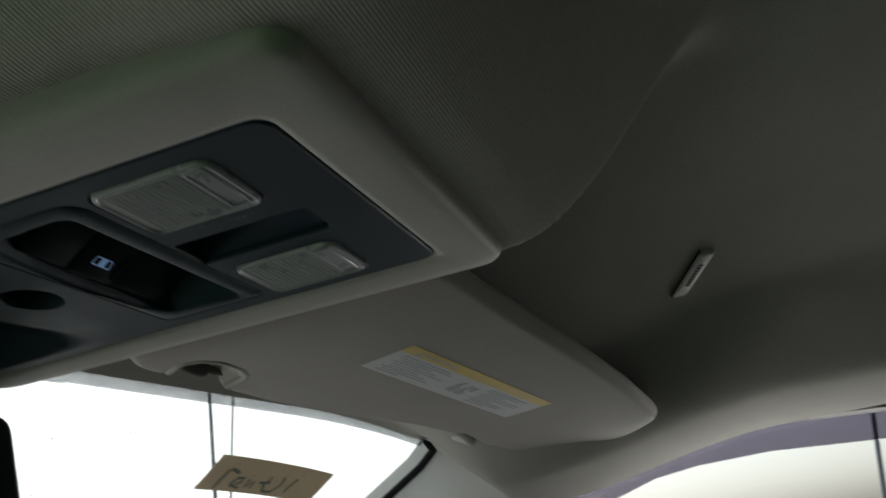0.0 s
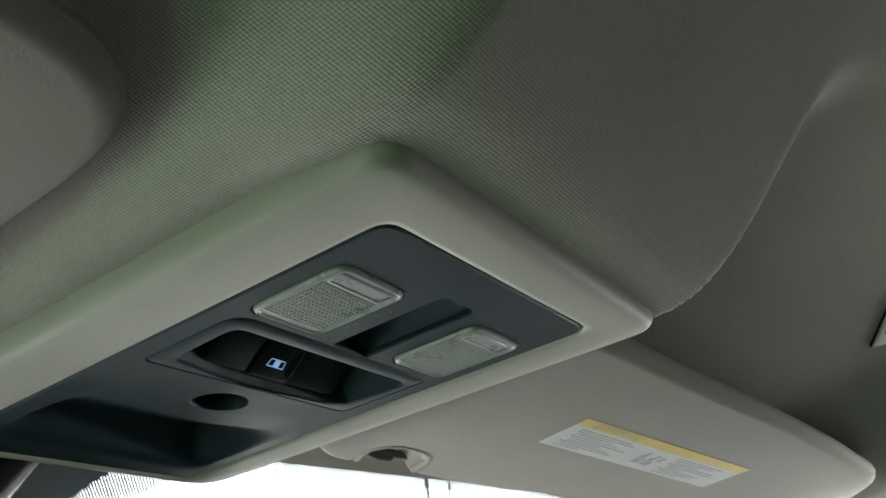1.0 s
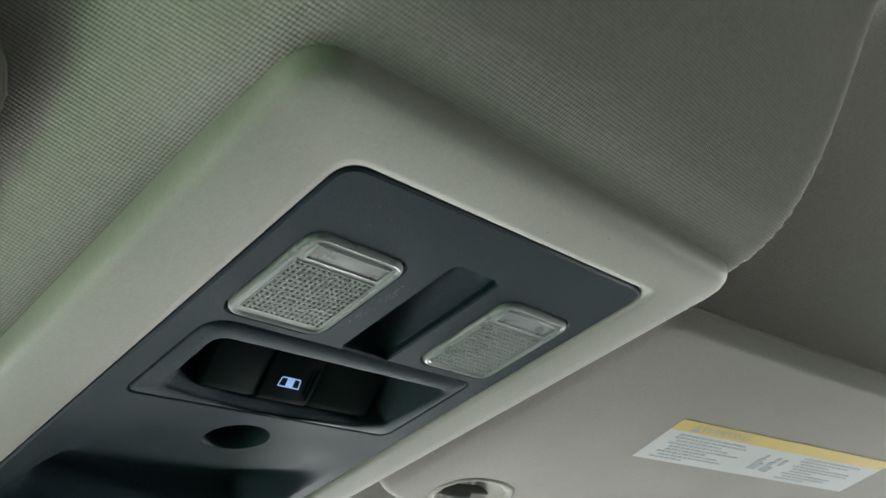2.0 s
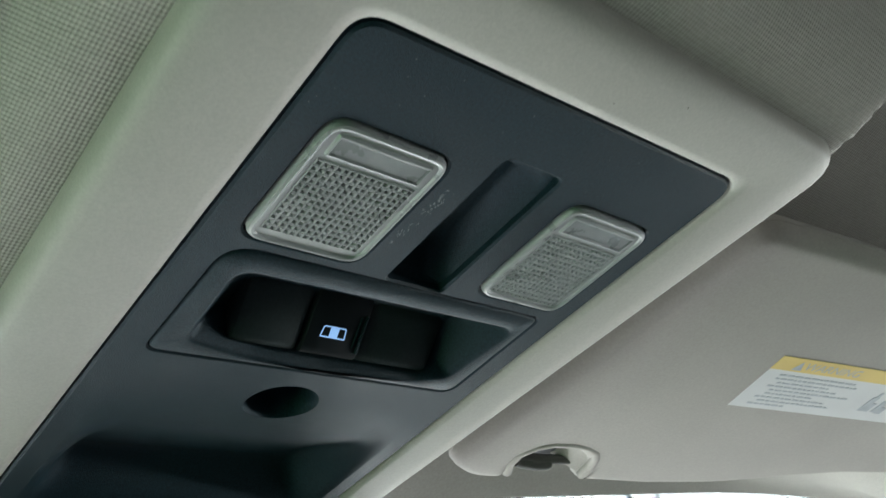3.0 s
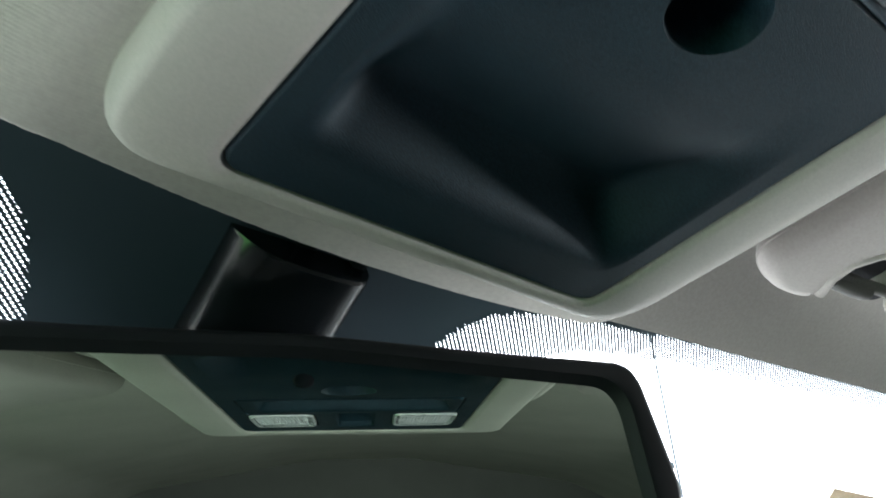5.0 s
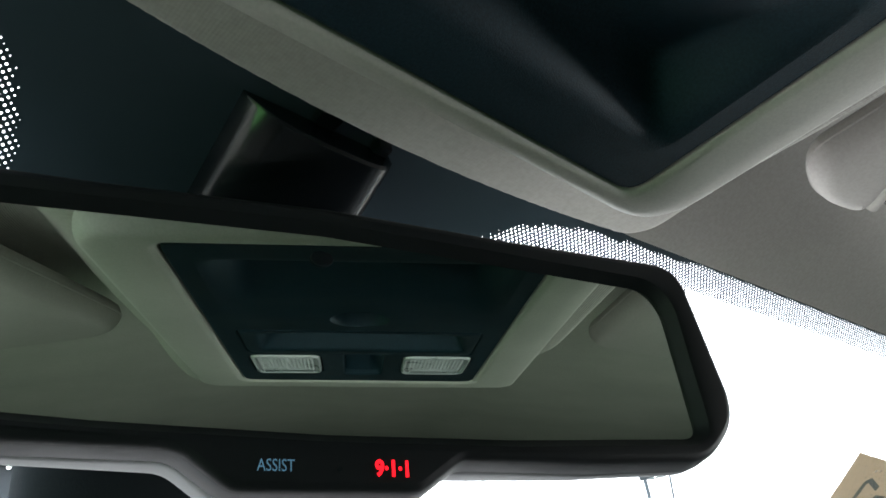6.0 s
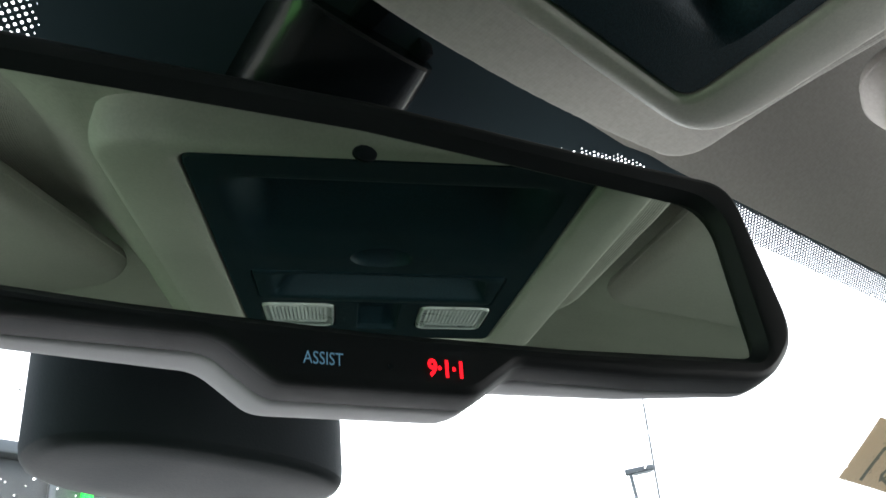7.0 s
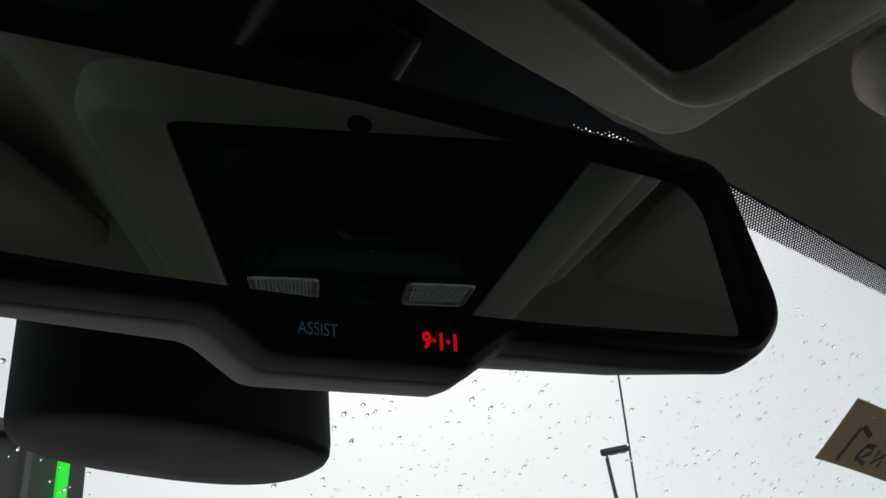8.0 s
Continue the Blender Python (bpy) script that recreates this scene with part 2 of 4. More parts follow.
def offset(ring, d):
    """The outline moved outwards by d (ring runs anticlockwise)."""
    k, out = len(ring), []
    for i in range(k):
        a, p, b = ring[i - 1], ring[i], ring[(i + 1) % k]
        u, v = (p - a), (b - p)
        u = u.normalized() if u.length > 1e-9 else v.normalized()
        v = v.normalized() if v.length > 1e-9 else u
        n = Vector((u.y + v.y, -u.x - v.x))
        n = n.normalized() if n.length > 1e-6 else Vector((u.y, -u.x))
        out.append(p + n * d / max(n.dot(Vector((u.y, -u.x))), 0.5))
    return out


def loft(bm, rings, cap_first=False, cap_last=False, closed=True):
    """Joins rings of 3D points, all of one length, with faces."""
    rows = [[bm.verts.new(p) for p in ring] for ring in rings]
    k = len(rows[0])
    for a, b in zip(rows, rows[1:]):
        for i in range(k if closed else k - 1):
            j = (i + 1) % k
            bm.faces.new((a[i], a[j], b[j], b[i]))
    if cap_first:
        bm.faces.new(rows[0][::-1])
    if cap_last:
        bm.faces.new(rows[-1])
    return rows


def flat(ring, z):
    return [Vector((p.x, p.y, z)) for p in ring]


def plate(bm, outer, holes, place):
    """A flat face with holes; place lifts a 2D point into space."""
    edges = []
    for ring in (outer, *holes):
        vs = [bm.verts.new(place(p)) for p in ring]
        edges += [bm.edges.new((vs[i - 1], vs[i])) for i in range(len(vs))]
    bmesh.ops.triangle_fill(bm, use_beauty=True, use_dissolve=False, edges=edges)


def block(bm, lo, hi, bevel=0.0, segments=2, turn=None):
    """A box between two corners with rounded edges."""
    got = bmesh.ops.create_cube(bm, size=1.0)["verts"]
    for v in got:
        v.co = Vector([l + (c + 0.5) * (h - l) for c, l, h in zip(v.co, lo, hi)])
    if bevel > 0:
        edges = list({e for v in got for e in v.link_edges})
        got = [v for v in bmesh.ops.bevel(bm, geom=edges, offset=bevel, segments=segments, affect="EDGES", profile=0.5)["verts"]]
    if turn is not None:
        for v in bm.verts:
            v.co = turn @ v.co


def tube(bm, points, radius, n=12, taper=1.0):
    """A round rod along points."""
    pts = [Vector(p) for p in points]
    rings = []
    for i, p in enumerate(pts):
        d = (pts[min(i + 1, len(pts) - 1)] - pts[max(i - 1, 0)]).normalized()
        u = d.orthogonal().normalized()
        w = d.cross(u)
        r = radius * (1 + (taper - 1) * i / max(len(pts) - 1, 1))
        rings.append([p + r * (u * math.cos(2 * math.pi * j / n) + w * math.sin(2 * math.pi * j / n)) for j in range(n)])
    # keep the rings from twisting against each other
    for i in range(1, len(rings)):
        best = min(range(n), key=lambda s: (rings[i][s] - pts[i] - (rings[i - 1][0] - pts[i - 1])).length)
        rings[i] = rings[i][best:] + rings[i][:best]
    loft(bm, rings, True, True)


def text_mesh(body, height, place, lift=0.0003, bold=False):
    """Letters of the built-in font as a mesh; place maps (x, y, out) to space, centred on (0, 0)."""
    cu = bpy.data.curves.new("letters", "FONT")
    cu.body, cu.size, cu.align_x, cu.align_y = body, height / 0.72, "CENTER", "CENTER"
    cu.offset = 0.05 * height if bold else 0.0
    cu.resolution_u = 3
    ob = bpy.data.objects.new("letters", cu)
    me = bpy.data.meshes.new_from_object(ob)
    bm = bmesh.new()
    bm.from_mesh(me)
    for v in bm.verts:
        v.co = place(v.co.x, v.co.y, lift)
    bpy.data.objects.remove(ob)
    bpy.data.curves.remove(cu)
    bpy.data.meshes.remove(me)
    return bm


# ---- the cabin's shell ----
BX, BY0, BY1 = 0.111, -0.0275, 0.299  # outline of the console's light bezel


def pod_distance(x, y):
    """Distance outside the bezel's outline."""
    r = 0.015
    qx = abs(x) - (BX - r)
    qy = abs(y - (BY0 + BY1) / 2) - ((BY1 - BY0) / 2 - r)
    return math.hypot(max(qx, 0), max(qy, 0)) + min(max(qx, qy), 0) - r


def windshield_z(x, y):
    return 0.029 - 0.5 * (y - 0.35) - 0.15 * max(0.0, abs(x) - 0.5) ** 2


def rim_height(y):
    """Height of the bezel's outer rim: flush behind the console, rolled up along its sides."""
    return 0.0060 + 0.0026 * smooth_step((y + 0.020) / 0.06)


def ridge(u, k=0.1):
    """0 to 1: a round edge, the rounder the larger k, then a steep wall that eases out."""
    u = min(max(u, 0.0), 1.0)
    h = (math.hypot(u, k) - k) / (math.hypot(1, k) - k)
    return 1 - (1 - h) ** 2.2


def pod_side(x, y):
    """0 on the pod's level face, 1 out on the plain ceiling: soft on the driver's side, a tight edge on the other."""
    lip = 0.3228 - 0.0085 * min(abs(x) / 0.112, 1.0) ** 2
    if x < 0:
        return 1 - (1 - smooth_step((-x - 0.1160) / 0.075)) * (1 - ridge((y - lip) / 0.0078))
    r = 0.015
    qx, qy = x - 0.111 - 0.0158 * smooth_step(y / 0.06) + r, y - lip + r
    d = math.hypot(max(qx, 0), max(qy, 0)) + min(max(qx, qy), 0) - r
    th = max(qy, 0.0) / max(math.hypot(max(qx, 0), max(qy, 0)), 1e-6)
    soft = smooth_step((-0.035 - y) / 0.11)
    return ridge((d + 0.004 * soft) / (0.036 - 0.0282 * th + 0.024 * soft), 0.1 + 0.45 * soft)


def headliner_height(x, y):
    a = abs(x)
    base = 0.116 - 0.040 * smooth_step((y + 0.17) / 0.30)
    base -= 0.16 * max(0.0, a - 0.12) + 0.0456 * smooth_step((a - 0.49) / 0.19)
    base += (windshield_z(x, y) - 0.0045 - base) * smooth_step((y - 0.14) / 0.17)
    # crest of the pod: level over the console, rising behind it
    low = rim_height(y) + 0.0008 + 0.0036 * smooth_step((y + 0.015) / 0.06) + 0.0039 * smooth_step((y - 0.20) / 0.08)
    crest = low + (base - low) * smooth_step((BY0 - 0.001 - y) / 0.158)
    side = 0.0 if pod_distance(x, y) < 0 else pod_side(x, y)
    return crest + (base - crest) * side


def resample(ring, n):
    """n points evenly along a closed outline."""
    k = len(ring)
    lens = [(ring[(i + 1) % k] - ring[i]).length for i in range(k)]
    total, out, i, run = sum(lens), [], 0, 0.0
    for j in range(n):
        want = total * j / n
        while run + lens[i] < want - 1e-9:
            run += lens[i]
            i += 1
        f = (want - run) / max(lens[i], 1e-9)
        out.append(ring[i].lerp(ring[(i + 1) % k], f))
    return out


def header_y(x):
    return 0.3274 - 0.060 * max(0.0, abs(x) - 0.15) + 0.0033 * (1 - smooth_step((abs(x) - 0.105) / 0.035))


def build_headliner():
    bm = bmesh.new()
    inner = resample(rect(-BX + 0.009, BX - 0.009, BY0 + 0.006, BY1 - 0.009, 0.015), 440)
    c = Vector((0, 0.13))
    rings = []
    outer = []
    for p in inner:
        d = p - c
        k = min((0.795 / abs(d.x)) if abs(d.x) > 1e-6 else 1e9, ((0.3295 - c.y) / d.y) if d.y > 1e-6 else 1e9, ((-1.55 - c.y) / d.y) if d.y < -1e-6 else 1e9)
        q = c + d * k
        if q.y > 0.2:
            q.y = min(q.y, header_y(q.x))
        outer.append(q)
    m = 110
    for j in range(m + 1):
        f = (j / m) ** 1.7
        ring = []
        for p, q in zip(inner, outer):
            w = p.lerp(q, f)
            ring.append(Vector((w.x, w.y, headliner_height(w.x, w.y))))
        rings.append(ring)
    # a back face gives it thickness
    rings += [[p + Vector((0, 0, 0.004)) for p in ring] for ring in reversed(rings)]
    loft(bm, rings)
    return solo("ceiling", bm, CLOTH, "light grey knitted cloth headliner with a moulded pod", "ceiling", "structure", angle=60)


build_headliner()


def build_windshield():
    ws = thing("windshield", (0, 0.7, windshield_z(0, 0.7)), "raked windshield of clear wet glass with a dotted black border", "windshield", kind="structure")
    bm = bmesh.new()
    nx, ny = 48, 24
    rows = []
    for lift in (0.0, 0.005):
        grid = []
        for j in range(ny + 1):
            f = j / ny
            row = []
            for i in range(nx + 1):
                x = -0.96 + 1.92 * i / nx
                y0 = header_y(min(abs(x), 0.90)) - 0.012
                y = y0 + f * (1.25 - y0)
                row.append(bm.verts.new((x, y, windshield_z(x, y) + lift)))
            grid.append(row)
        rows.append(grid)
    for grid in rows:
        for j in range(ny):
            for i in range(nx):
                bm.faces.new((grid[j][i], grid[j][i + 1], grid[j + 1][i + 1], grid[j + 1][i]))
    pane = part("pane", bm, WINDSHIELD, ws)
    pane.visible_shadow = False
    return ws


windshield = build_windshield()


def frit_material():
    """Black enamel print that breaks up into dots; 'cover' says how much of the glass is black."""
    m = bpy.data.materials.new("black_enamel_dots")
    m.use_nodes = True
    nt = m.node_tree
    b = nt.nodes["Principled BSDF"]
    b.inputs["Base Color"].default_value = (0.031, 0.050, 0.062, 1)
    b.inputs["Roughness"].default_value = 0.4
    b.inputs["Specular IOR Level"].default_value = 0.2
    at = nt.nodes.new("ShaderNodeAttribute")
    at.attribute_name = "cover"
    geo = nt.nodes.new("ShaderNodeNewGeometry")
    sep = nt.nodes.new("ShaderNodeSeparateXYZ")
    nt.links.new(geo.outputs["Position"], sep.inputs[0])

    def op(kind, a, c):
        n = nt.nodes.new("ShaderNodeMath")
        n.operation = kind
        for i, v in enumerate((a, c)):
            if isinstance(v, (int, float)):
                n.inputs[i].default_value = v
            elif v is not None:
                nt.links.new(v, n.inputs[i])
        return n.outputs[0]

    f = 2 * math.pi / 0.0019
    y2 = op("MULTIPLY", sep.outputs["Y"], 1.118)
    sa = op("COSINE", op("MULTIPLY", op("ADD", sep.outputs["X"], y2), f / 1.4142), None)
    sb = op("COSINE", op("MULTIPLY", op("SUBTRACT", sep.outputs["X"], y2), f / 1.4142), None)
    dots = op("MULTIPLY", op("ADD", op("MULTIPLY", op("ADD", sa, sb), 0.5), 1.0), 0.5)
    black = op("LESS_THAN", dots, at.outputs["Fac"])
    tr, mx = nt.nodes.new("ShaderNodeBsdfTransparent"), nt.nodes.new("ShaderNodeMixShader")
    nt.links.new(black, mx.inputs[0])
    nt.links.new(tr.outputs[0], mx.inputs[1])
    nt.links.new(b.outputs[0], mx.inputs[2])
    nt.links.new(mx.outputs[0], nt.nodes["Material Output"].inputs["Surface"])
    return m


FRIT = frit_material()


def frit_cover(x, y):
    """1 where the print is solid, falling to 0 through the dotted border."""
    cx = abs(x + 0.0145)
    edge = y - 0.3275 + 0.060 * max(0.0, abs(x) - 0.15)
    solid = 0.0035 + 0.011 * math.exp(-(cx - 0.1142) / 0.03) + 0.022 * math.exp(-(cx - 0.079) / 0.009)
    if (edge < solid and y < 0.47) or (cx < 0.077 - 0.15 * max(0.0, y - 0.39) and y < 0.47):
        return 1.05
    reach = 0.0160 + 0.0165 * math.exp(-(cx - 0.1455) / 0.025)
    if edge > reach or y > 0.44:
        return -0.1
    return 0.78 - 0.13 * (edge - solid) / max(reach - solid, 0.001)


def build_frit():
    xs = [-0.86 + 0.02 * i for i in range(28)] + [-0.30 + 0.003 * i for i in range(267)] + [0.51 + 0.02 * i for i in range(18)]
    bm = bmesh.new()
    layer = bm.verts.layers.float.new("cover")
    cols = []
    for x in xs:
        y0 = header_y(min(abs(x), 0.90)) - 0.012
        col = []
        for j in range(112):
            y = y0 + 0.0016 * j
            v = bm.verts.new((x, y, windshield_z(x, y) - 0.0008))
            v[layer] = frit_cover(x, y)
            col.append(v)
        cols.append(col)
    for a, b in zip(cols, cols[1:]):
        for j in range(111):
            q = (a[j], b[j], b[j + 1], a[j + 1])
            if max(v[layer] for v in q) > 0:
                bm.faces.new(q)
    for v in [v for v in bm.verts if not v.link_faces]:
        bm.verts.remove(v)
    return part("enamel_border", bm, FRIT, windshield, "black enamel print fading into small dots")


build_frit()


def build_pillars():
    """Trim between the windshield's edge and the door glass, with the seal along the glass."""
    for s, n in ((1, 1), (-1, 2)):
        edge = [(0.78, 0.288), (0.845, 0.286), (0.885, 0.292), (0.905, 0.322), (0.917, 0.391), (0.935, 0.55), (0.95, 0.80), (0.96, 1.25)]
        door = [(0.79, 0.235, 0.020), (0.80, 0.205, -0.005), (0.802, 0.165, -0.050), (0.803, 0.170, -0.090), (0.805, 0.22, -0.150), (0.81, 0.36, -0.26), (0.82, 0.55, -0.42), (0.84, 0.9, -0.62)]
        bm = bmesh.new()
        rows = []
        for (x, y), d in zip(edge, door):
            a, b = Vector((x, y, windshield_z(x, y) - 0.004)), Vector(d)
            bow = Vector((-0.012, -0.008, -0.008))
            rows.append([Vector((s * p.x, p.y, p.z)) for p in [a.lerp(b, f) + bow * math.sin(math.pi * f) for f in (0, 0.1, 0.25, 0.45, 0.65, 0.85, 1)]])
        back = [[p + Vector((s * 0.03, 0.03, 0.02)) for p in r] for r in rows]
        loft(bm, [r + b[::-1] for r, b in zip(rows, back)], True, True)
        solo("pillar_%d" % n, bm, TRIM, "light grey plastic trim on the windshield pillar", "pillar trim", "structure", angle=50)
        bm = bmesh.new()
        tube(bm, [(s * (x - 0.004), y, windshield_z(x, y) - 0.006) for x, y in edge[1:]], 0.006, 8)
        solo("trim_%d" % n, bm, GASKET, "black rubber seal along the windshield edge", "seal", "structure")


build_pillars()


def build_sides():
    """Door sides with their window openings, and plain walls that close the cabin."""
    hole = rounded([(-0.62, -0.44, 0.03), (0.44, -0.44, 0.03), (0.30, -0.23, 0.08), (0.152, -0.082, 0.1), (0.04, -0.034, 0.1), (-0.12, -0.0275, 0.1), (-0.28, -0.040, 0.1), (-0.58, -0.068, 0.08)], 8)
    wall = [Vector(p) for p in ((-1.55, -1.25), (1.25, -1.25), (1.25, -0.52), (0.9, -0.6), (0.55, -0.42), (0.37, -0.24), (0.24, -0.135), (0.172, -0.06), (0.24, 0.155), (-1.55, 0.155))]
    for s, n in ((1, "east"), (-1, "west")):
        bm = bmesh.new()
        plate(bm, wall, [hole], lambda p: Vector((s * 0.802, p.x, p.y)))
        plate(bm, wall, [hole], lambda p: Vector((s * 0.85, p.x, p.y)))
        loft(bm, [[Vector((s * 0.802, p.x, p.y)) for p in hole], [Vector((s * 0.85, p.x, p.y)) for p in hole]])
        solo("wall_" + n, bm, DOOR_TRIM, "door side with a large window opening", "door side", "structure", angle=30)
        w = thing("window_1" if s > 0 else "window_2", (s * 0.826, -0.2, -0.5), "closed side window with a smoked rain deflector", "window", kind="structure")
        bm = bmesh.new()
        plate(bm, offset(hole, 0.006), [], lambda p: Vector((s * 0.826, p.x, p.y)))
        part("pane", bm, SIDE_GLASS if s > 0 else DRIVER_GLASS, w)
        # rain deflector: a smoked strip along the window's top
        bm = bmesh.new()
        top = [(0.19, -0.115), (0.145, -0.080), (0.09, -0.053), (0.03, -0.036), (-0.05, -0.030), (-0.14, -0.029), (-0.28, -0.040), (-0.45, -0.055), (-0.58, -0.067)]
        rows = []
        for y, z in top:
            rows.append([Vector((s * (0.856 + 0.02 * f), y - 0.035 * f * (1 if y > 0 else 0.3), z + 0.004 - 0.034 * f)) for f in (0, 0.4, 0.8, 1)])
        loft(bm, [r + [p + Vector((s * 0.0025, 0, 0)) for p in r[::-1]] for r in rows], True, True)
        part("rain_deflector", bm, LILAC, w, "smoked acrylic rain deflector")
    rear_hole = rect(-0.6, 0.6, -0.52, -0.13, 0.05)
    bm = bmesh.new()
    plate(bm, rect(-0.85, 0.85, -1.25, 0.155), [rear_hole], lambda p: Vector((p.x, -1.5, p.y)))
    plate(bm, rect(-0.85, 0.85, -1.25, 0.155), [rear_hole], lambda p: Vector((p.x, -1.55, p.y)))
    loft(bm, [[Vector((p.x, y, p.y)) for p in rear_hole] for y in (-1.5, -1.55)])
    solo("wall_south", bm, DOOR_TRIM, "rear cabin wall with the back window opening", "cabin wall", "structure", angle=30)
    bm = bmesh.new()
    plate(bm, offset(rear_hole, 0.008), [], lambda p: Vector((p.x, -1.525, p.y)))
    solo("window_3", bm, PRIVACY_GLASS, "dark tinted back window glass", "window", "structure")
    bm = bmesh.new()
    block(bm, (-0.85, -1.55, -Z0 + 0.002), (0.85, 1.25, -1.25), 0.005)
    solo("floor", bm, CABIN, "dark cabin floor", "floor", "structure")
    # unseen dashboard, kept pale so that it bounces daylight up at the console
    bm = bmesh.new()
    loft(bm, [[Vector((x, y, z)) for y, z in ((0.62, -0.62), (0.66, -0.53), (0.80, -0.50), (1.26, -0.46), (1.26, -1.25), (0.75, -1.25))] for x in (-0.85, 0.85)], True, True)
    solo("wall_north", bm, DASH, "plain unseen dashboard below the windshield, pale grey to bounce light up", "dashboard", "structure", angle=30)
    # outer roof skin, which keeps daylight off the headliner's back
    bm = bmesh.new()
    block(bm, (-0.87, -1.6, 0.150), (0.87, 0.275, 0.175), 0.008)
    solo("roof", bm, CABIN, "metal roof skin over the headliner", "roof", "structure")


build_sides()


# ---- overhead console ----
PX, PY1 = 0.0785, 0.2835
LENS_L = rect(-0.0668, -0.0248, 0.0334, 0.0838, 0.007)
LENS_R = rect(0.0262, 0.0682, 0.0317, 0.0826, 0.007)
GROOVE = rounded([(-0.0105, 0.0255, 0.003), (0.0138, 0.0255, 0.003), (0.0138, 0.0872, 0.002), (-0.0105, 0.0872, 0.002)])
PLATE = rounded([(-0.0660, 0.0895, 0.010), (0.0660, 0.0885, 0.004), (0.0660, 0.1450, 0.006), (-0.0660, 0.1462, 0.004)])
BIN = rounded([(-0.0685, 0.1535, 0.006), (0.0692, 0.1535, 0.006), (0.0692, 0.2680, 0.014), (-0.0685, 0.2680, 0.010)])
WELL = rounded([(-0.0570, 0.1000, 0.006), (0.0605, 0.0985, 0.004), (0.0560, 0.1345, 0.004), (0.0420, 0.1400, 0.02), (0.0017, 0.1432, 0.03), (-0.0300, 0.1415, 0.03), (-0.0555, 0.1370, 0.004)])


def bin_depth(x, y):
    """How far the storage bin's surface lies above the panel's face."""
    qx, r = abs(x - 0.0003) - 0.0688 + 0.014, 0.014
    qy = y - 0.268 + 0.014
    edge = r - (math.hypot(max(qx, 0), max(qy, 0)) + min(max(qx, qy), 0))
    wall = smooth_step(edge / 0.018)
    front = smooth_step((0.268 - y) / 0.026)
    start = 0.196 - 0.012 * (max(0.0, x) / 0.0600) ** 4
    slope = 0.004 * smooth_step((y - 0.165) / 0.05) + 0.017 * smooth_step((y - start) / 0.060)
    return slope * wall * front


def bin_rim(n):
    """Points of the bin's outline, in even directions from the finger hole."""
    c = Vector((-0.001, 0.1695))
    edge = resample(BIN, 900)
    out = []
    for i in range(n):
        d = Vector((math.cos(2 * math.pi * i / n), math.sin(2 * math.pi * i / n)))
        out.append(max(edge, key=lambda p: (p - c).normalized().dot(d)))
    return out


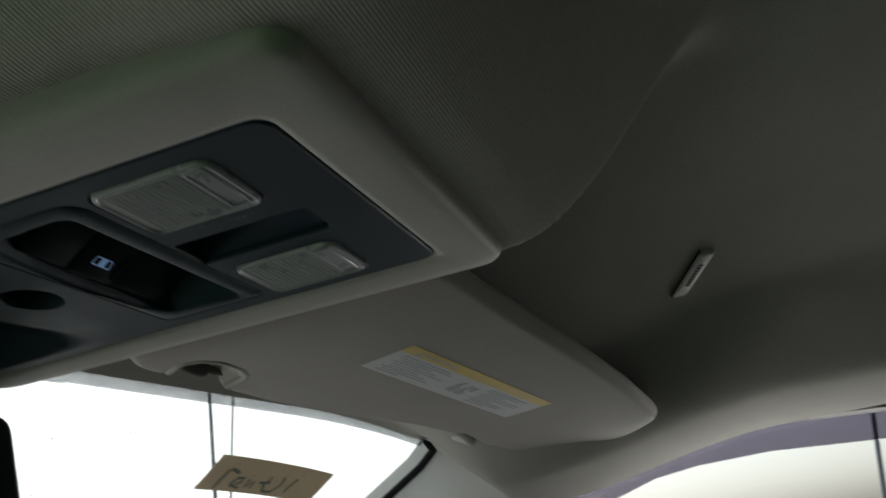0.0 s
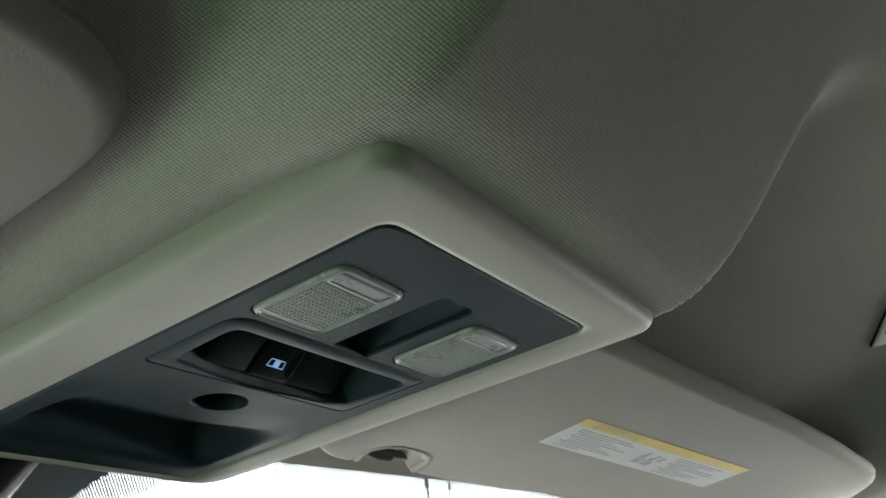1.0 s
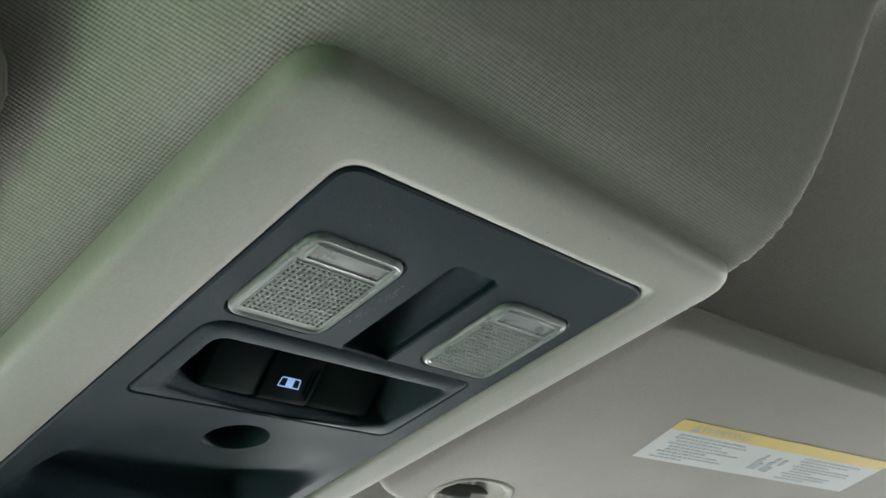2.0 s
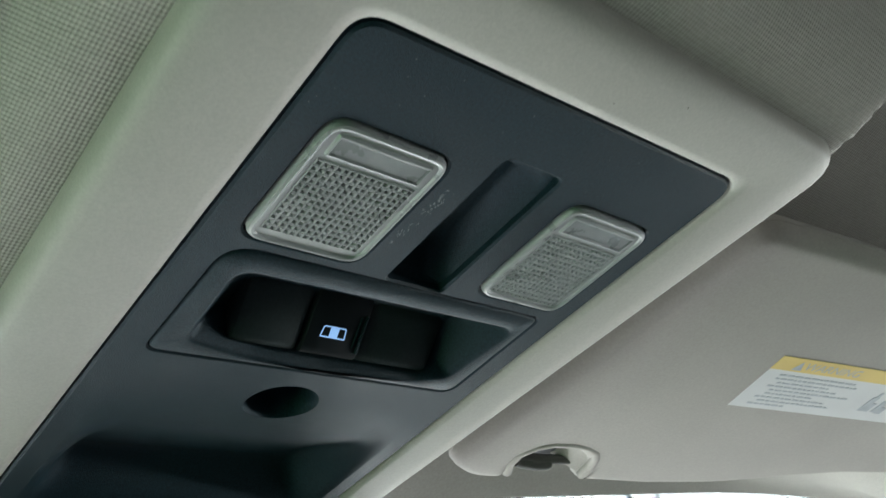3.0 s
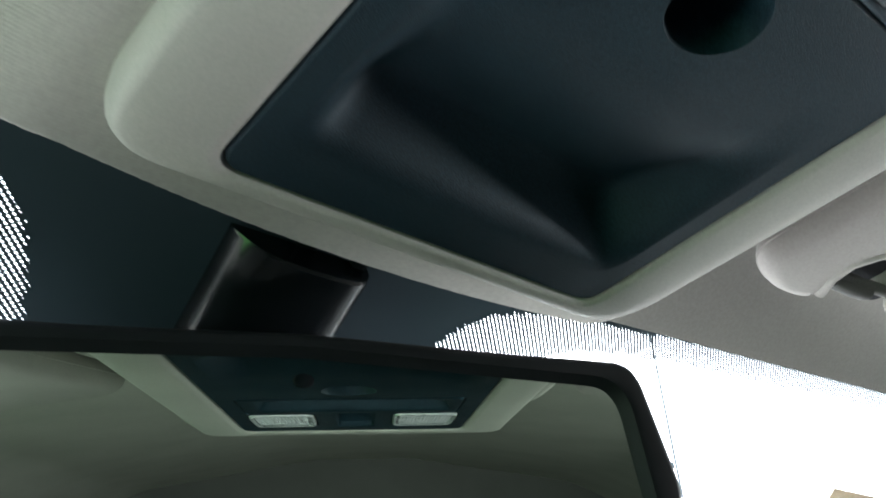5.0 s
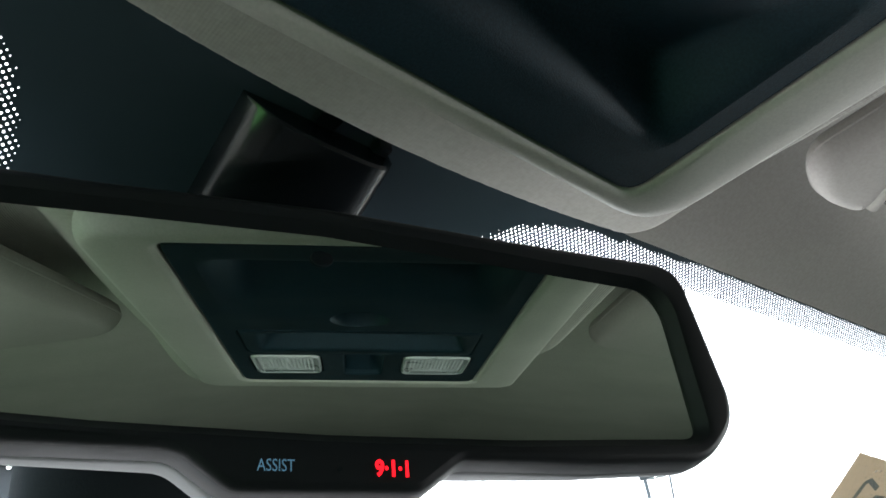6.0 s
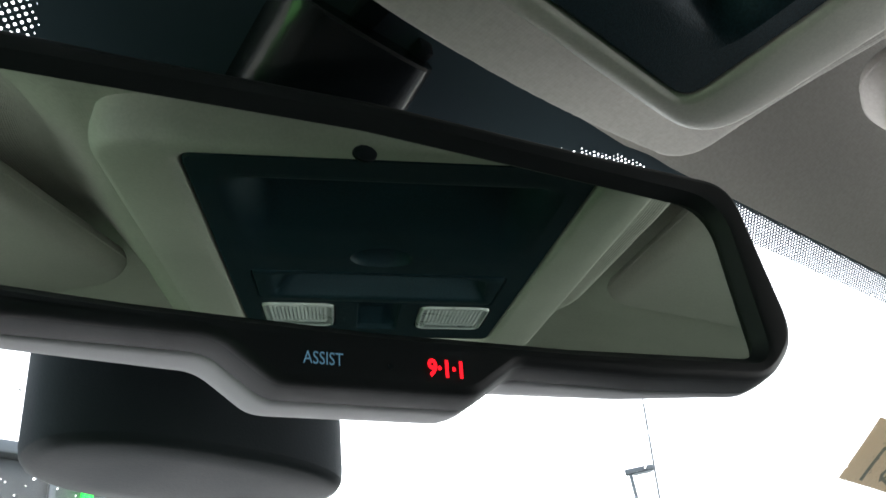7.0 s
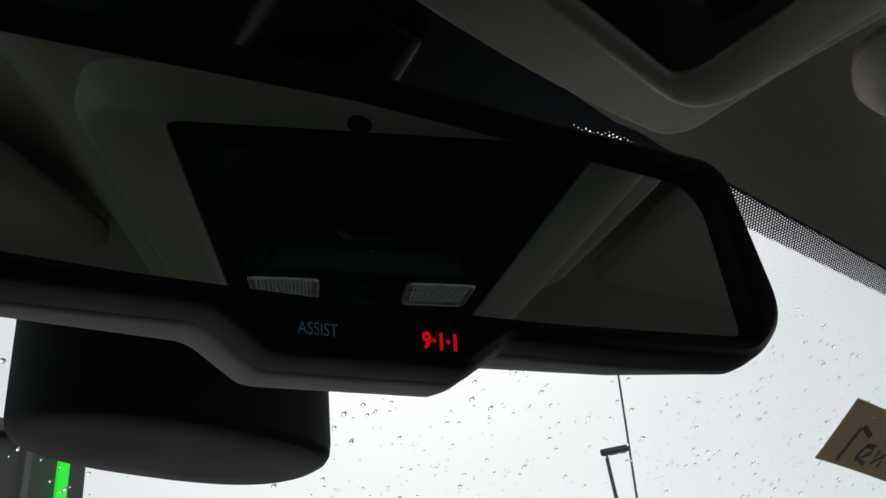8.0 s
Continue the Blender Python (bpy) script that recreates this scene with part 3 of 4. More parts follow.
def build_console():
    con = thing("overhead_console", (0, 0.13, 0.03), "slate plastic overhead console in a light grey bezel under the headliner", "overhead console")
    # bezel
    bm = bmesh.new()
    k2 = 8
    def ring(e, z, r, skew=0.004):
        # the outer rim draws in a little towards the front
        k = (e[0] - PX) / 0.0335
        out = rounded([(-e[0], e[1] + skew, r), (e[0], e[1], r), (e[0] - 0.0055 * k, e[2] - 0.0035 * k, r * (1 + 0.7 * k)), (-e[0] + 0.001 * k, e[2] - 0.0045 * k, r * (1 + 0.3 * k))], k2)
        # its front edge bows forward in the middle
        out = [Vector((p.x, p.y + (0.0016 * k * (1 - (p.x / 0.11) ** 2) if p.y > 0.2 else 0.0))) for p in out]
        return [Vector((p.x, p.y, z * (rim_height(p.y) / 0.0086) if z > 0 else z)) for p in out]
    loft(bm, [ring((PX + 0.0006, -0.0006, PY1 + 0.0006), 0.016, 0.009), ring((PX + 0.0006, -0.0006, PY1 + 0.0006), 0.0012, 0.009),
              ring((PX + 0.0012, -0.0012, PY1 + 0.0010), 0.0, 0.009), ring((PX + 0.0042, -0.0038, PY1 + 0.0026), -0.0008, 0.010), ring((PX + 0.0048, -0.0044, PY1 + 0.0031), -0.0009, 0.010),
              ring((0.0985, -0.0185, 0.2905), -0.0007, 0.011), ring((0.1072, -0.0226, 0.2935), -0.0002, 0.013), ring((0.1096, -0.0243, 0.2952), 0.0008, 0.014), ring((0.1110, -0.0256, 0.2965), 0.0026, 0.015),
              ring((0.1117, -0.0263, 0.2974), 0.0048, 0.015), ring((0.1120, -0.0268, 0.2978), 0.0074, 0.015), ring((0.1120, -0.0270, 0.2980), 0.0105, 0.015), ring((0.1112, -0.0268, 0.2976), 0.0160, 0.015), ring((0.1105, -0.0264, 0.2972), 0.026, 0.015)])
    part("bezel", bm, BEZEL, con, "light grey grained plastic bezel", angle=50)
    # main panel with its openings
    bm = bmesh.new()
    outer = rounded([(-PX, 0.004, 0.009), (PX, 0, 0.009), (PX, PY1, 0.009), (-PX, PY1, 0.009)], 8)
    rim = bin_rim(160)
    grown = [offset(LENS_L, 0.0006), offset(LENS_R, 0.0006), GROOVE, offset(PLATE, 0.0005)]
    plate(bm, offset(outer, -0.0012), [offset(h, 0.0007) for h in grown] + [rim], lambda p: Vector((p.x, p.y, 0.0)))
    loft(bm, [flat(offset(outer, -0.0012), 0.0), flat(offset(outer, -0.0003), 0.0008), flat(outer, 0.006)])
    for h in grown:
        loft(bm, [flat(offset(h, 0.0007), 0.0), flat(h, 0.0008), flat(h, 0.004)])
    bmesh.ops.remove_doubles(bm, verts=bm.verts, dist=0.00005)
    part("panel", bm, PANEL, con, "dark slate grained plastic panel", angle=35)
    bm = bmesh.new()
    loft(bm, [flat(offset(outer, 0.0012), 0.0085), flat(offset(outer, -0.003), 0.0085)])
    part("gasket", bm, GASKET, con)
    # pull groove between the lamps
    bm = bmesh.new()
    g = [(-0.0105, 0.0030), (-0.0104, 0.0060), (-0.0099, 0.0112), (-0.0080, 0.0122), (0.0050, 0.0128), (0.0072, 0.0118), (0.0128, 0.0042), (0.0138, 0.003)]
    ends = [(0.0255, 0.0), (0.0272, 0.15), (0.0345, 1.0), (0.0800, 1.0), (0.0862, 0.35), (0.0872, 0.0)]
    rows = []
    for y, f in ends:
        rows.append([Vector((x, y, 0.0035 + (z - 0.0035) * f)) for x, z in g])
    loft(bm, rows, closed=False)
    part("pull_groove", bm, PANEL, con)
    # storage bin with the finger hole
    bm = bmesh.new()
    n, m = 160, 26
    c = Vector((-0.001, 0.1695))
    rings = []
    hole = [Vector((c.x + 0.0152 * math.cos(2 * math.pi * i / n), c.y + 0.0132 * math.sin(2 * math.pi * i / n))) for i in range(n)]
    for z, e in ((0.036, -0.0016), (0.016, -0.0012), (0.0022, -0.0008), (0.0008, -0.0003)):
        rings.append([Vector((p.x, p.y, bin_depth(p.x, p.y) + z)) for p in offset(hole, e)])
    for j in range(m + 1):
        f = (j / m)
        rings.append([Vector((w.x, w.y, bin_depth(w.x, w.y))) for w in [p.lerp(q, f) for p, q in zip(hole, rim)]])
    rings.append([Vector((p.x, p.y, 0.0035)) for p in offset(rim, 0.0002)])
    loft(bm, rings, cap_first=True)
    part("storage_bin", bm, PANEL, con, "shallow slate plastic storage bin with a finger hole", angle=50)
    # closed back of the console, up in the headliner's pod
    bm = bmesh.new()
    loft(bm, [flat(rect(-0.1085, 0.1085, BY0 + 0.003, BY1 - 0.003, 0.012), z) for z in (0.020, 0.045)], False, True)
    part("back_cover", bm, GASKET, con)
    # map lamps
    for ring2, s in ((LENS_L, -1), (LENS_R, 1)):
        build_lamp(con, ring2, s)
    build_switch(con)
    return con


def build_lamp(con, ring, s):
    x0, x1 = min(p.x for p in ring), max(p.x for p in ring)
    y0, y1 = min(p.y for p in ring), max(p.y for p in ring)
    # housing behind the lens
    bm = bmesh.new()
    loft(bm, [flat(offset(ring, 0.0010), 0.0012), flat(offset(ring, 0.0012), 0.0035), flat(offset(ring, -0.004), 0.014)], cap_last=True)
    part("lamp_housing", bm, REFLECTOR, con)
    bm = bmesh.new()
    loft(bm, [flat(offset(ring, 0.0010), 0.0006), flat(offset(ring, 0.0002), 0.0012), flat(offset(ring, 0.0002), 0.0030)])
    part("lamp_gasket", bm, GASKET, con)
    # lens: frosted rim and lattice, a clear pad at the rear, small sunken prisms over the rest
    bm = bmesh.new()
    rin = offset(ring, -0.0026)
    loft(bm, [flat(offset(ring, -0.0002), 0.0020), flat(offset(ring, -0.0002), 0.0002), flat(offset(ring, -0.0007), -0.0009), flat(offset(ring, -0.0015), -0.0013),
              flat(offset(ring, -0.0022), -0.0010), flat(rin, -0.0004)])
    split = y0 + 0.0138
    px, py = 0.00225, 0.00236
    nx, ny = int((x1 - x0 - 0.0076) / px), int((y1 - split - 0.0036) / py)
    ox, oy = (x0 + x1) / 2 - nx * px / 2, split + 0.0006
    pad = rect(x0 + 0.0046, x1 - 0.0046, y0 + 0.0040, split - 0.0010, 0.0012, 3)
    field = rect(ox, ox + nx * px, oy, oy + ny * py)
    plate(bm, rin, [pad, field], lambda p: Vector((p.x, p.y, -0.0004)))
    # pit floors get a dark colour that stands in for their shade
    prisms = bmesh.new()
    for i in range(nx):
        for j in range(ny):
            a, b = ox + i * px, oy + j * py
            rings = []
            for e, z in ((0.0, -0.0004), (0.06, -0.0008), (0.17, -0.0008), (0.24, 0.0002)):
                f = e * 1.25
                rings.append([bm.verts.new((a + u * px, b + v * py, z)) for u, v in ((e, f), (1 - e, f), (1 - e, 1 - f), (e, 1 - f))])
            for lo, hi in zip(rings, rings[1:]):
                for e in range(4):
                    bm.faces.new((lo[e], lo[(e + 1) % 4], hi[(e + 1) % 4], hi[e]))
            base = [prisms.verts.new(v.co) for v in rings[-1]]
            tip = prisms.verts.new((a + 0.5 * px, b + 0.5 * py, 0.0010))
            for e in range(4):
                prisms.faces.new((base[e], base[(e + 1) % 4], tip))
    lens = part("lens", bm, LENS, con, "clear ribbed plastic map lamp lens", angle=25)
    part("prism_field", prisms, PRISM, lens, "small sunken prisms, their shade put in as dark colour", smooth=False)
    bm = bmesh.new()
    loft(bm, [flat(pad, -0.0004), flat(offset(pad, -0.0005), -0.0011), flat(offset(pad, -0.0010), -0.0012)])
    part("pad_rim", bm, LENS, lens)
    bm = bmesh.new()
    loft(bm, [flat(offset(pad, -0.0010), -0.0012), flat(offset(pad, -0.0016), -0.0007)])
    plate(bm, offset(pad, -0.0016), [], lambda p: Vector((p.x, p.y, -0.0007)))
    bmesh.ops.remove_doubles(bm, verts=bm.verts, dist=0.00005)
    part("clear_pad", bm, PAD, lens, "smooth clear pad", smooth=False)


def build_switch(con):
    bm = bmesh.new()
    zf = -0.0002
    lip = offset(WELL, 0.0022)
    plate(bm, offset(PLATE, -0.0008), [lip], lambda p: Vector((p.x, p.y, zf)))
    loft(bm, [flat(offset(PLATE, -0.0008), zf), flat(PLATE, 0.0006), flat(PLATE, 0.006)])
    # the well: gently sloping ends, a sloping rear wall and a steep front wall
    rows = [flat(lip, zf), flat(offset(WELL, 0.0009), 0.0003), flat(WELL, 0.0016)]
    for f in (0.3, 0.65, 0.92, 1.0):
        ring = []
        for p in WELL:
            q = Vector((-0.0415 + (p.x + 0.0570) * 0.0920 / 0.1175, 0.1075 + (p.y - 0.1000) * 0.0335 / 0.0432))
            w = p.lerp(q, f)
            ring.append(Vector((w.x, w.y, 0.0016 + 0.0154 * math.sin(f * math.pi / 2) ** 1.15)))
        rows.append(ring)
    loft(bm, rows, cap_last=True)
    bmesh.ops.remove_doubles(bm, verts=bm.verts, dist=0.00005)
    sw = part("switch_plate", bm, PANEL, con, "slate plastic switch plate with a sunken well", angle=50)
    bm = bmesh.new()
    loft(bm, [flat(offset(PLATE, 0.0014), 0.0035), flat(offset(PLATE, -0.002), 0.0035)])
    part("gap_shadow_strip", bm, GASKET, con)
    # rocker assembly, its face tilted towards the cabin: fixed blocks either side of a key
    prof = [(0.1185, 0.0175), (0.1200, 0.0156), (0.1215, 0.0143), (0.1240, 0.0127), (0.1300, 0.0083), (0.1352, 0.0044), (0.1370, 0.0034), (0.1386, 0.0036), (0.1396, 0.0050), (0.1400, 0.0075), (0.1400, 0.0175)]
    out = Vector((-0.595, -0.804))

    def rocker(x0, x1, proud, soft):
        bm = bmesh.new()
        secs = []
        for x, sink in ((x0, soft), (x0 + soft * 0.3, soft * 0.3), (x0 + soft, 0.0), (x1 - soft, 0.0), (x1 - soft * 0.3, soft * 0.3), (x1, soft)):
            secs.append([Vector((x, y + (proud - sink) * out.x, z + (proud - sink) * out.y)) for y, z in prof])
        loft(bm, secs, True, True, closed=False)
        return bm

    part("switch_block", rocker(-0.0402, -0.0128, 0.0, 0.0036), BLOCK, sw)
    part("switch_block", rocker(0.0122, 0.0487, 0.0, 0.0036), BLOCK, sw)
    part("switch_key", rocker(-0.0124, 0.0118, 0.0008, 0.0006), SWITCH, sw)
    face = lambda s, t, lift: Vector((s, 0.1300 + 0.804 * t - 0.595 * lift, 0.0083 - 0.595 * t - 0.804 * lift))
    bm = bmesh.new()
    loft(bm, [[face(x, t, l) for x, l in ((0.0080, 0.0004), (0.0082, 0.0013), (0.0086, 0.0014), (0.0088, 0.0004))] for t in (-0.0075, -0.0070, 0.0040, 0.0046)], True, True)
    loft(bm, [[face(x, t, l) for x, l in ((0.0100, 0.0004), (0.0103, 0.0016), (0.0112, 0.0016), (0.0115, 0.0004))] for t in (-0.0085, -0.0080, 0.0060, 0.0066)], True, True)
    part("key_rib", bm, PANEL, sw)
    # glowing sign of the sliding back window
    bm = bmesh.new()
    cx, cy, h = -0.0014, 0.0001, 0.0023
    ring = rounded([(cx - 0.0050, cy - h, 0.0010), (cx + 0.0050, cy - h, 0.0010), (cx + 0.0056, cy + h, 0.0004), (cx - 0.0056, cy + h, 0.0004)], 4)
    loft(bm, [[face(p.x, p.y, 0.0010) for p in offset(ring, e)] for e in (0.0, -0.00055)])
    bm.faces.new([bm.verts.new(face(p.x, p.y, 0.0010)) for p in rect(cx - 0.0018, cx + 0.0020, cy - h * 0.80, cy + h * 0.80)])
    part("window_sign", bm, ICON, sw, "glowing pale blue sliding window sign", smooth=False)
    bm = bmesh.new()
    block(bm, (0.0020, 0.1052, 0.0114), (0.0050, 0.1073, 0.0126), 0.0004, 1)
    part("indicator_light", bm, AMBER, sw, "small amber indicator light", smooth=False)


def build_wear(con):
    """Scuffs beside a lamp, and small dark flecks on the bezel."""
    rng = random.Random(3)
    bm = bmesh.new()
    for cx, cy, sx, sy, n in ((-0.0184, 0.0495, 0.0010, 0.0026, 34), (-0.0204, 0.0655, 0.0008, 0.0024, 16), (-0.0190, 0.0580, 0.0010, 0.0030, 6)):
        for i in range(n):
            x, y = rng.gauss(cx, sx), rng.gauss(cy, sy)
            a, l, w = rng.gauss(1.2, 0.8), rng.uniform(0.0003, 0.0010), rng.uniform(0.00008, 0.00022)
            d, e = Vector((math.cos(a), math.sin(a), 0)) * l, Vector((-math.sin(a), math.cos(a), 0)) * w
            c = Vector((x, y, -0.00012))
            bm.faces.new([bm.verts.new(c + p) for p in (-d, -e, d, e)])
    part("scuff_marks", bm, SCUFF, con, "pale scuff marks", smooth=False)
    # fine pale dust on the panel, each speck a tiny flat flake
    bm = bmesh.new()
    for i in range(150):
        x, y = rng.uniform(-0.076, 0.076), rng.uniform(0.004, 0.20)
        if any(x0 - 0.002 < x < x1 + 0.002 and y0 - 0.002 < y < y1 + 0.002 for x0, x1, y0, y1 in ((-0.067, 0.069, 0.030, 0.148), (-0.018, 0.016, 0.154, 0.20))) and not (abs(abs(x) - 0.0725) < 0.003):
            continue
        if y > 0.155 and abs(x) < 0.069:
            continue
        q, t0 = rng.uniform(0.00006, 0.00022), rng.random() * 6
        bm.faces.new([bm.verts.new((x + q * math.cos(t0 + a), y + q * rng.uniform(0.6, 1.2) * math.sin(t0 + a), -0.0001)) for a in (0, 1.2, 2.5, 3.8, 5.0)])
    tagged(part("dust", bm, SCUFF, con, "fine pale dust specks", smooth=False), kind="stuff")
    spots = [(-0.1083, 0.0545), (-0.1070, 0.0562), (-0.1085, 0.0585), (-0.1060, 0.0575), (-0.1088, 0.0720), (-0.1080, 0.0740), (-0.0867, 0.0625), (0.0025, -0.0054), (0.0265, -0.0150)]
    for x, y in spots:
        a = abs(x)
        z = 0.0 if a < 0.08 else 0.0002 if a < 0.1 else 0.0026 + (a - 0.102) * 0.85
        z *= rim_height(y) / 0.0086
        r = rng.uniform(0.00015, 0.00032)
        c = Vector((x, y, z - 0.0009))
        pts = [c + Vector((r * rng.uniform(0.5, 1.3) * math.cos(t), r * rng.uniform(0.5, 1.6) * math.sin(t), 0)) for t in [2 * math.pi * i / 7 for i in range(7)]]
        bm = bmesh.new()
        loft(bm, [pts, [p + Vector((0, 0, 0.0016)) for p in pts]], True, True)
        part("dirt_fleck", bm, FLECK, con, smooth=False)


console = build_console()
build_wear(console)


# ---- sun visors ----
def build_visor(side):
    corners = [(0.156, 0.022, 0.02), (0.262, 0.003, 0.2), (0.375, -0.020, 0.2), (0.485, -0.038, 0.2), (0.598, -0.050, 0.05), (0.645, -0.010, 0.04), (0.655, 0.060, 0.05),
               (0.641, 0.104, 0.02), (0.560, 0.128, 0.02), (0.505, 0.132, 0.006), (0.495, 0.141, 0.006), (0.440, 0.160, 0.05), (0.351, 0.206, 0.10), (0.300, 0.224, 0.05),
               (0.250, 0.236, 0.006), (0.243, 0.214, 0.010), (0.222, 0.205, 0.012), (0.202, 0.209, 0.012), (0.196, 0.226, 0.012), (0.206, 0.250, 0.012), (0.182, 0.2560, 0.03), (0.158, 0.2475, 0.02)]
    if side < 0:  # the driver's visor has a rounder inner corner and hangs a little lower in front
        corners[:2] = [(0.146, 0.032, 0.055), (0.262, 0.010, 0.2)]
    hang = 0.10 if side < 0 else 0.0
    base = [Vector((x, y)) for x, y in [(p.x, p.y) for p in rounded(corners, 7)]]

    def face(p, lift):
        return Vector((side * p.x, p.y, 0.0086 - 0.115 * (p.x - 0.2675) - hang * (p.y - 0.05) + lift))

    label = "light grey vinyl sun visor folded up, with a warning sticker" if side > 0 else "light grey vinyl sun visor folded up against the headliner"
    vis = thing("sun_visor", (side * 0.4, 0.09, 0.02), label, "sun visor", "sun visors")
    bm = bmesh.new()
    rings = [[face(p, z) for p in offset(base, e)] for e, z in ((-0.0085, 0.0), (-0.0055, 0.0006), (-0.0030, 0.0020), (-0.0010, 0.0046), (0.0, 0.0080), (0.0, 0.0105), (-0.0016, 0.0140), (-0.005, 0.0165))]
    loft(bm, rings)
    plate(bm, offset(base, -0.0085), [], lambda p: face(p, 0.0))
    plate(bm, offset(base, -0.005), [], lambda p: face(p, 0.0165))
    bmesh.ops.remove_doubles(bm, verts=bm.verts, dist=0.0001)
    body = part("visor_body", bm, VISOR_CLOTH, vis, angle=50)
    # stitched seam round the rim
    bm = bmesh.new()
    seam = [[face(p, z) for p in offset(base, e)] for e, z in ((-0.0003, 0.0078), (0.0006, 0.0084), (-0.0003, 0.0090))]
    loft(bm, seam)
    part("seam", bm, VISOR_CLOTH, body)
    # rolled rim round the notch, and the scooped wall inside it
    bm = bmesh.new()
    notch = [(0.2010, 0.2430), (0.1945, 0.2330), (0.1920, 0.2220), (0.1960, 0.2110), (0.2040, 0.2040), (0.2150, 0.2005), (0.2260, 0.1995), (0.2370, 0.2025), (0.2440, 0.2095), (0.2482, 0.2185), (0.2510, 0.2290)]
    tube(bm, [face(Vector(p), 0.0022) for p in notch], 0.0030, 10)
    part("notch_rim", bm, VISOR_CLOTH, body)
    bm = bmesh.new()
    inner = [(0.2190, 0.2085), (0.2245, 0.2105), (0.2285, 0.2150), (0.2305, 0.2210), (0.2310, 0.2300)]
    outer = notch[6:]
    rows = []
    for f, l in ((0.0, 0.004), (0.3, 0.0055), (0.65, 0.0085), (1.0, 0.0135), (1.0, 0.0150), (0.0, 0.0060)):
        rows.append([face(Vector(p).lerp(Vector(q), f), l) for p, q in zip(outer, inner)])
    loft(bm, rows, closed=False)
    part("notch_wall", bm, VISOR_CLOTH, body, flip=True)
    # pivot rod at the outer end
    bm = bmesh.new()
    tube(bm, [face(Vector(p), z) for p, z in (((0.46, 0.142), 0.008), ((0.52, 0.137), 0.008), ((0.565, 0.142), 0.010), ((0.575, 0.160), 0.020), ((0.578, 0.165), 0.045))], 0.0055, 10)
    part("pivot_rod", bm, BEZEL, vis)
    if side > 0:
        build_warning(vis, face)
    # hook that holds the inner end, screwed to the headliner
    hook = thing("visor_hook", (side * 0.215, 0.214, 0.03), "dark grey plastic hook holding the sun visor", "visor hook", "visor hooks")
    bm = bmesh.new()
    tube(bm, [face(Vector(p), z) for p, z in (((0.188, 0.236), 0.009), ((0.205, 0.233), 0.008), ((0.222, 0.230), 0.008), ((0.246, 0.226), 0.010))], 0.0030, 12)
    part("rod", bm, DOOR_TRIM, hook)
    bm = bmesh.new()
    tube(bm, [face(Vector(p), z) for p, z in (((0.2065, 0.2360), 0.0080), ((0.2085, 0.2355), 0.0072), ((0.2170, 0.2340), 0.0066), ((0.2250, 0.2325), 0.0072), ((0.2270, 0.2320), 0.0080))], 0.0046, 12)
    part("claw", bm, DOOR_TRIM, hook)
    bm = bmesh.new()
    z = 0.0140
    rr = rounded([(0.190, 0.203, 0.006), (0.250, 0.200, 0.006), (0.250, 0.238, 0.006), (0.190, 0.246, 0.006)])
    loft(bm, [[face(p, z) for p in rr], [face(p, z + 0.020) for p in rr]], True, True)
    part("foot", bm, POCKET, hook)


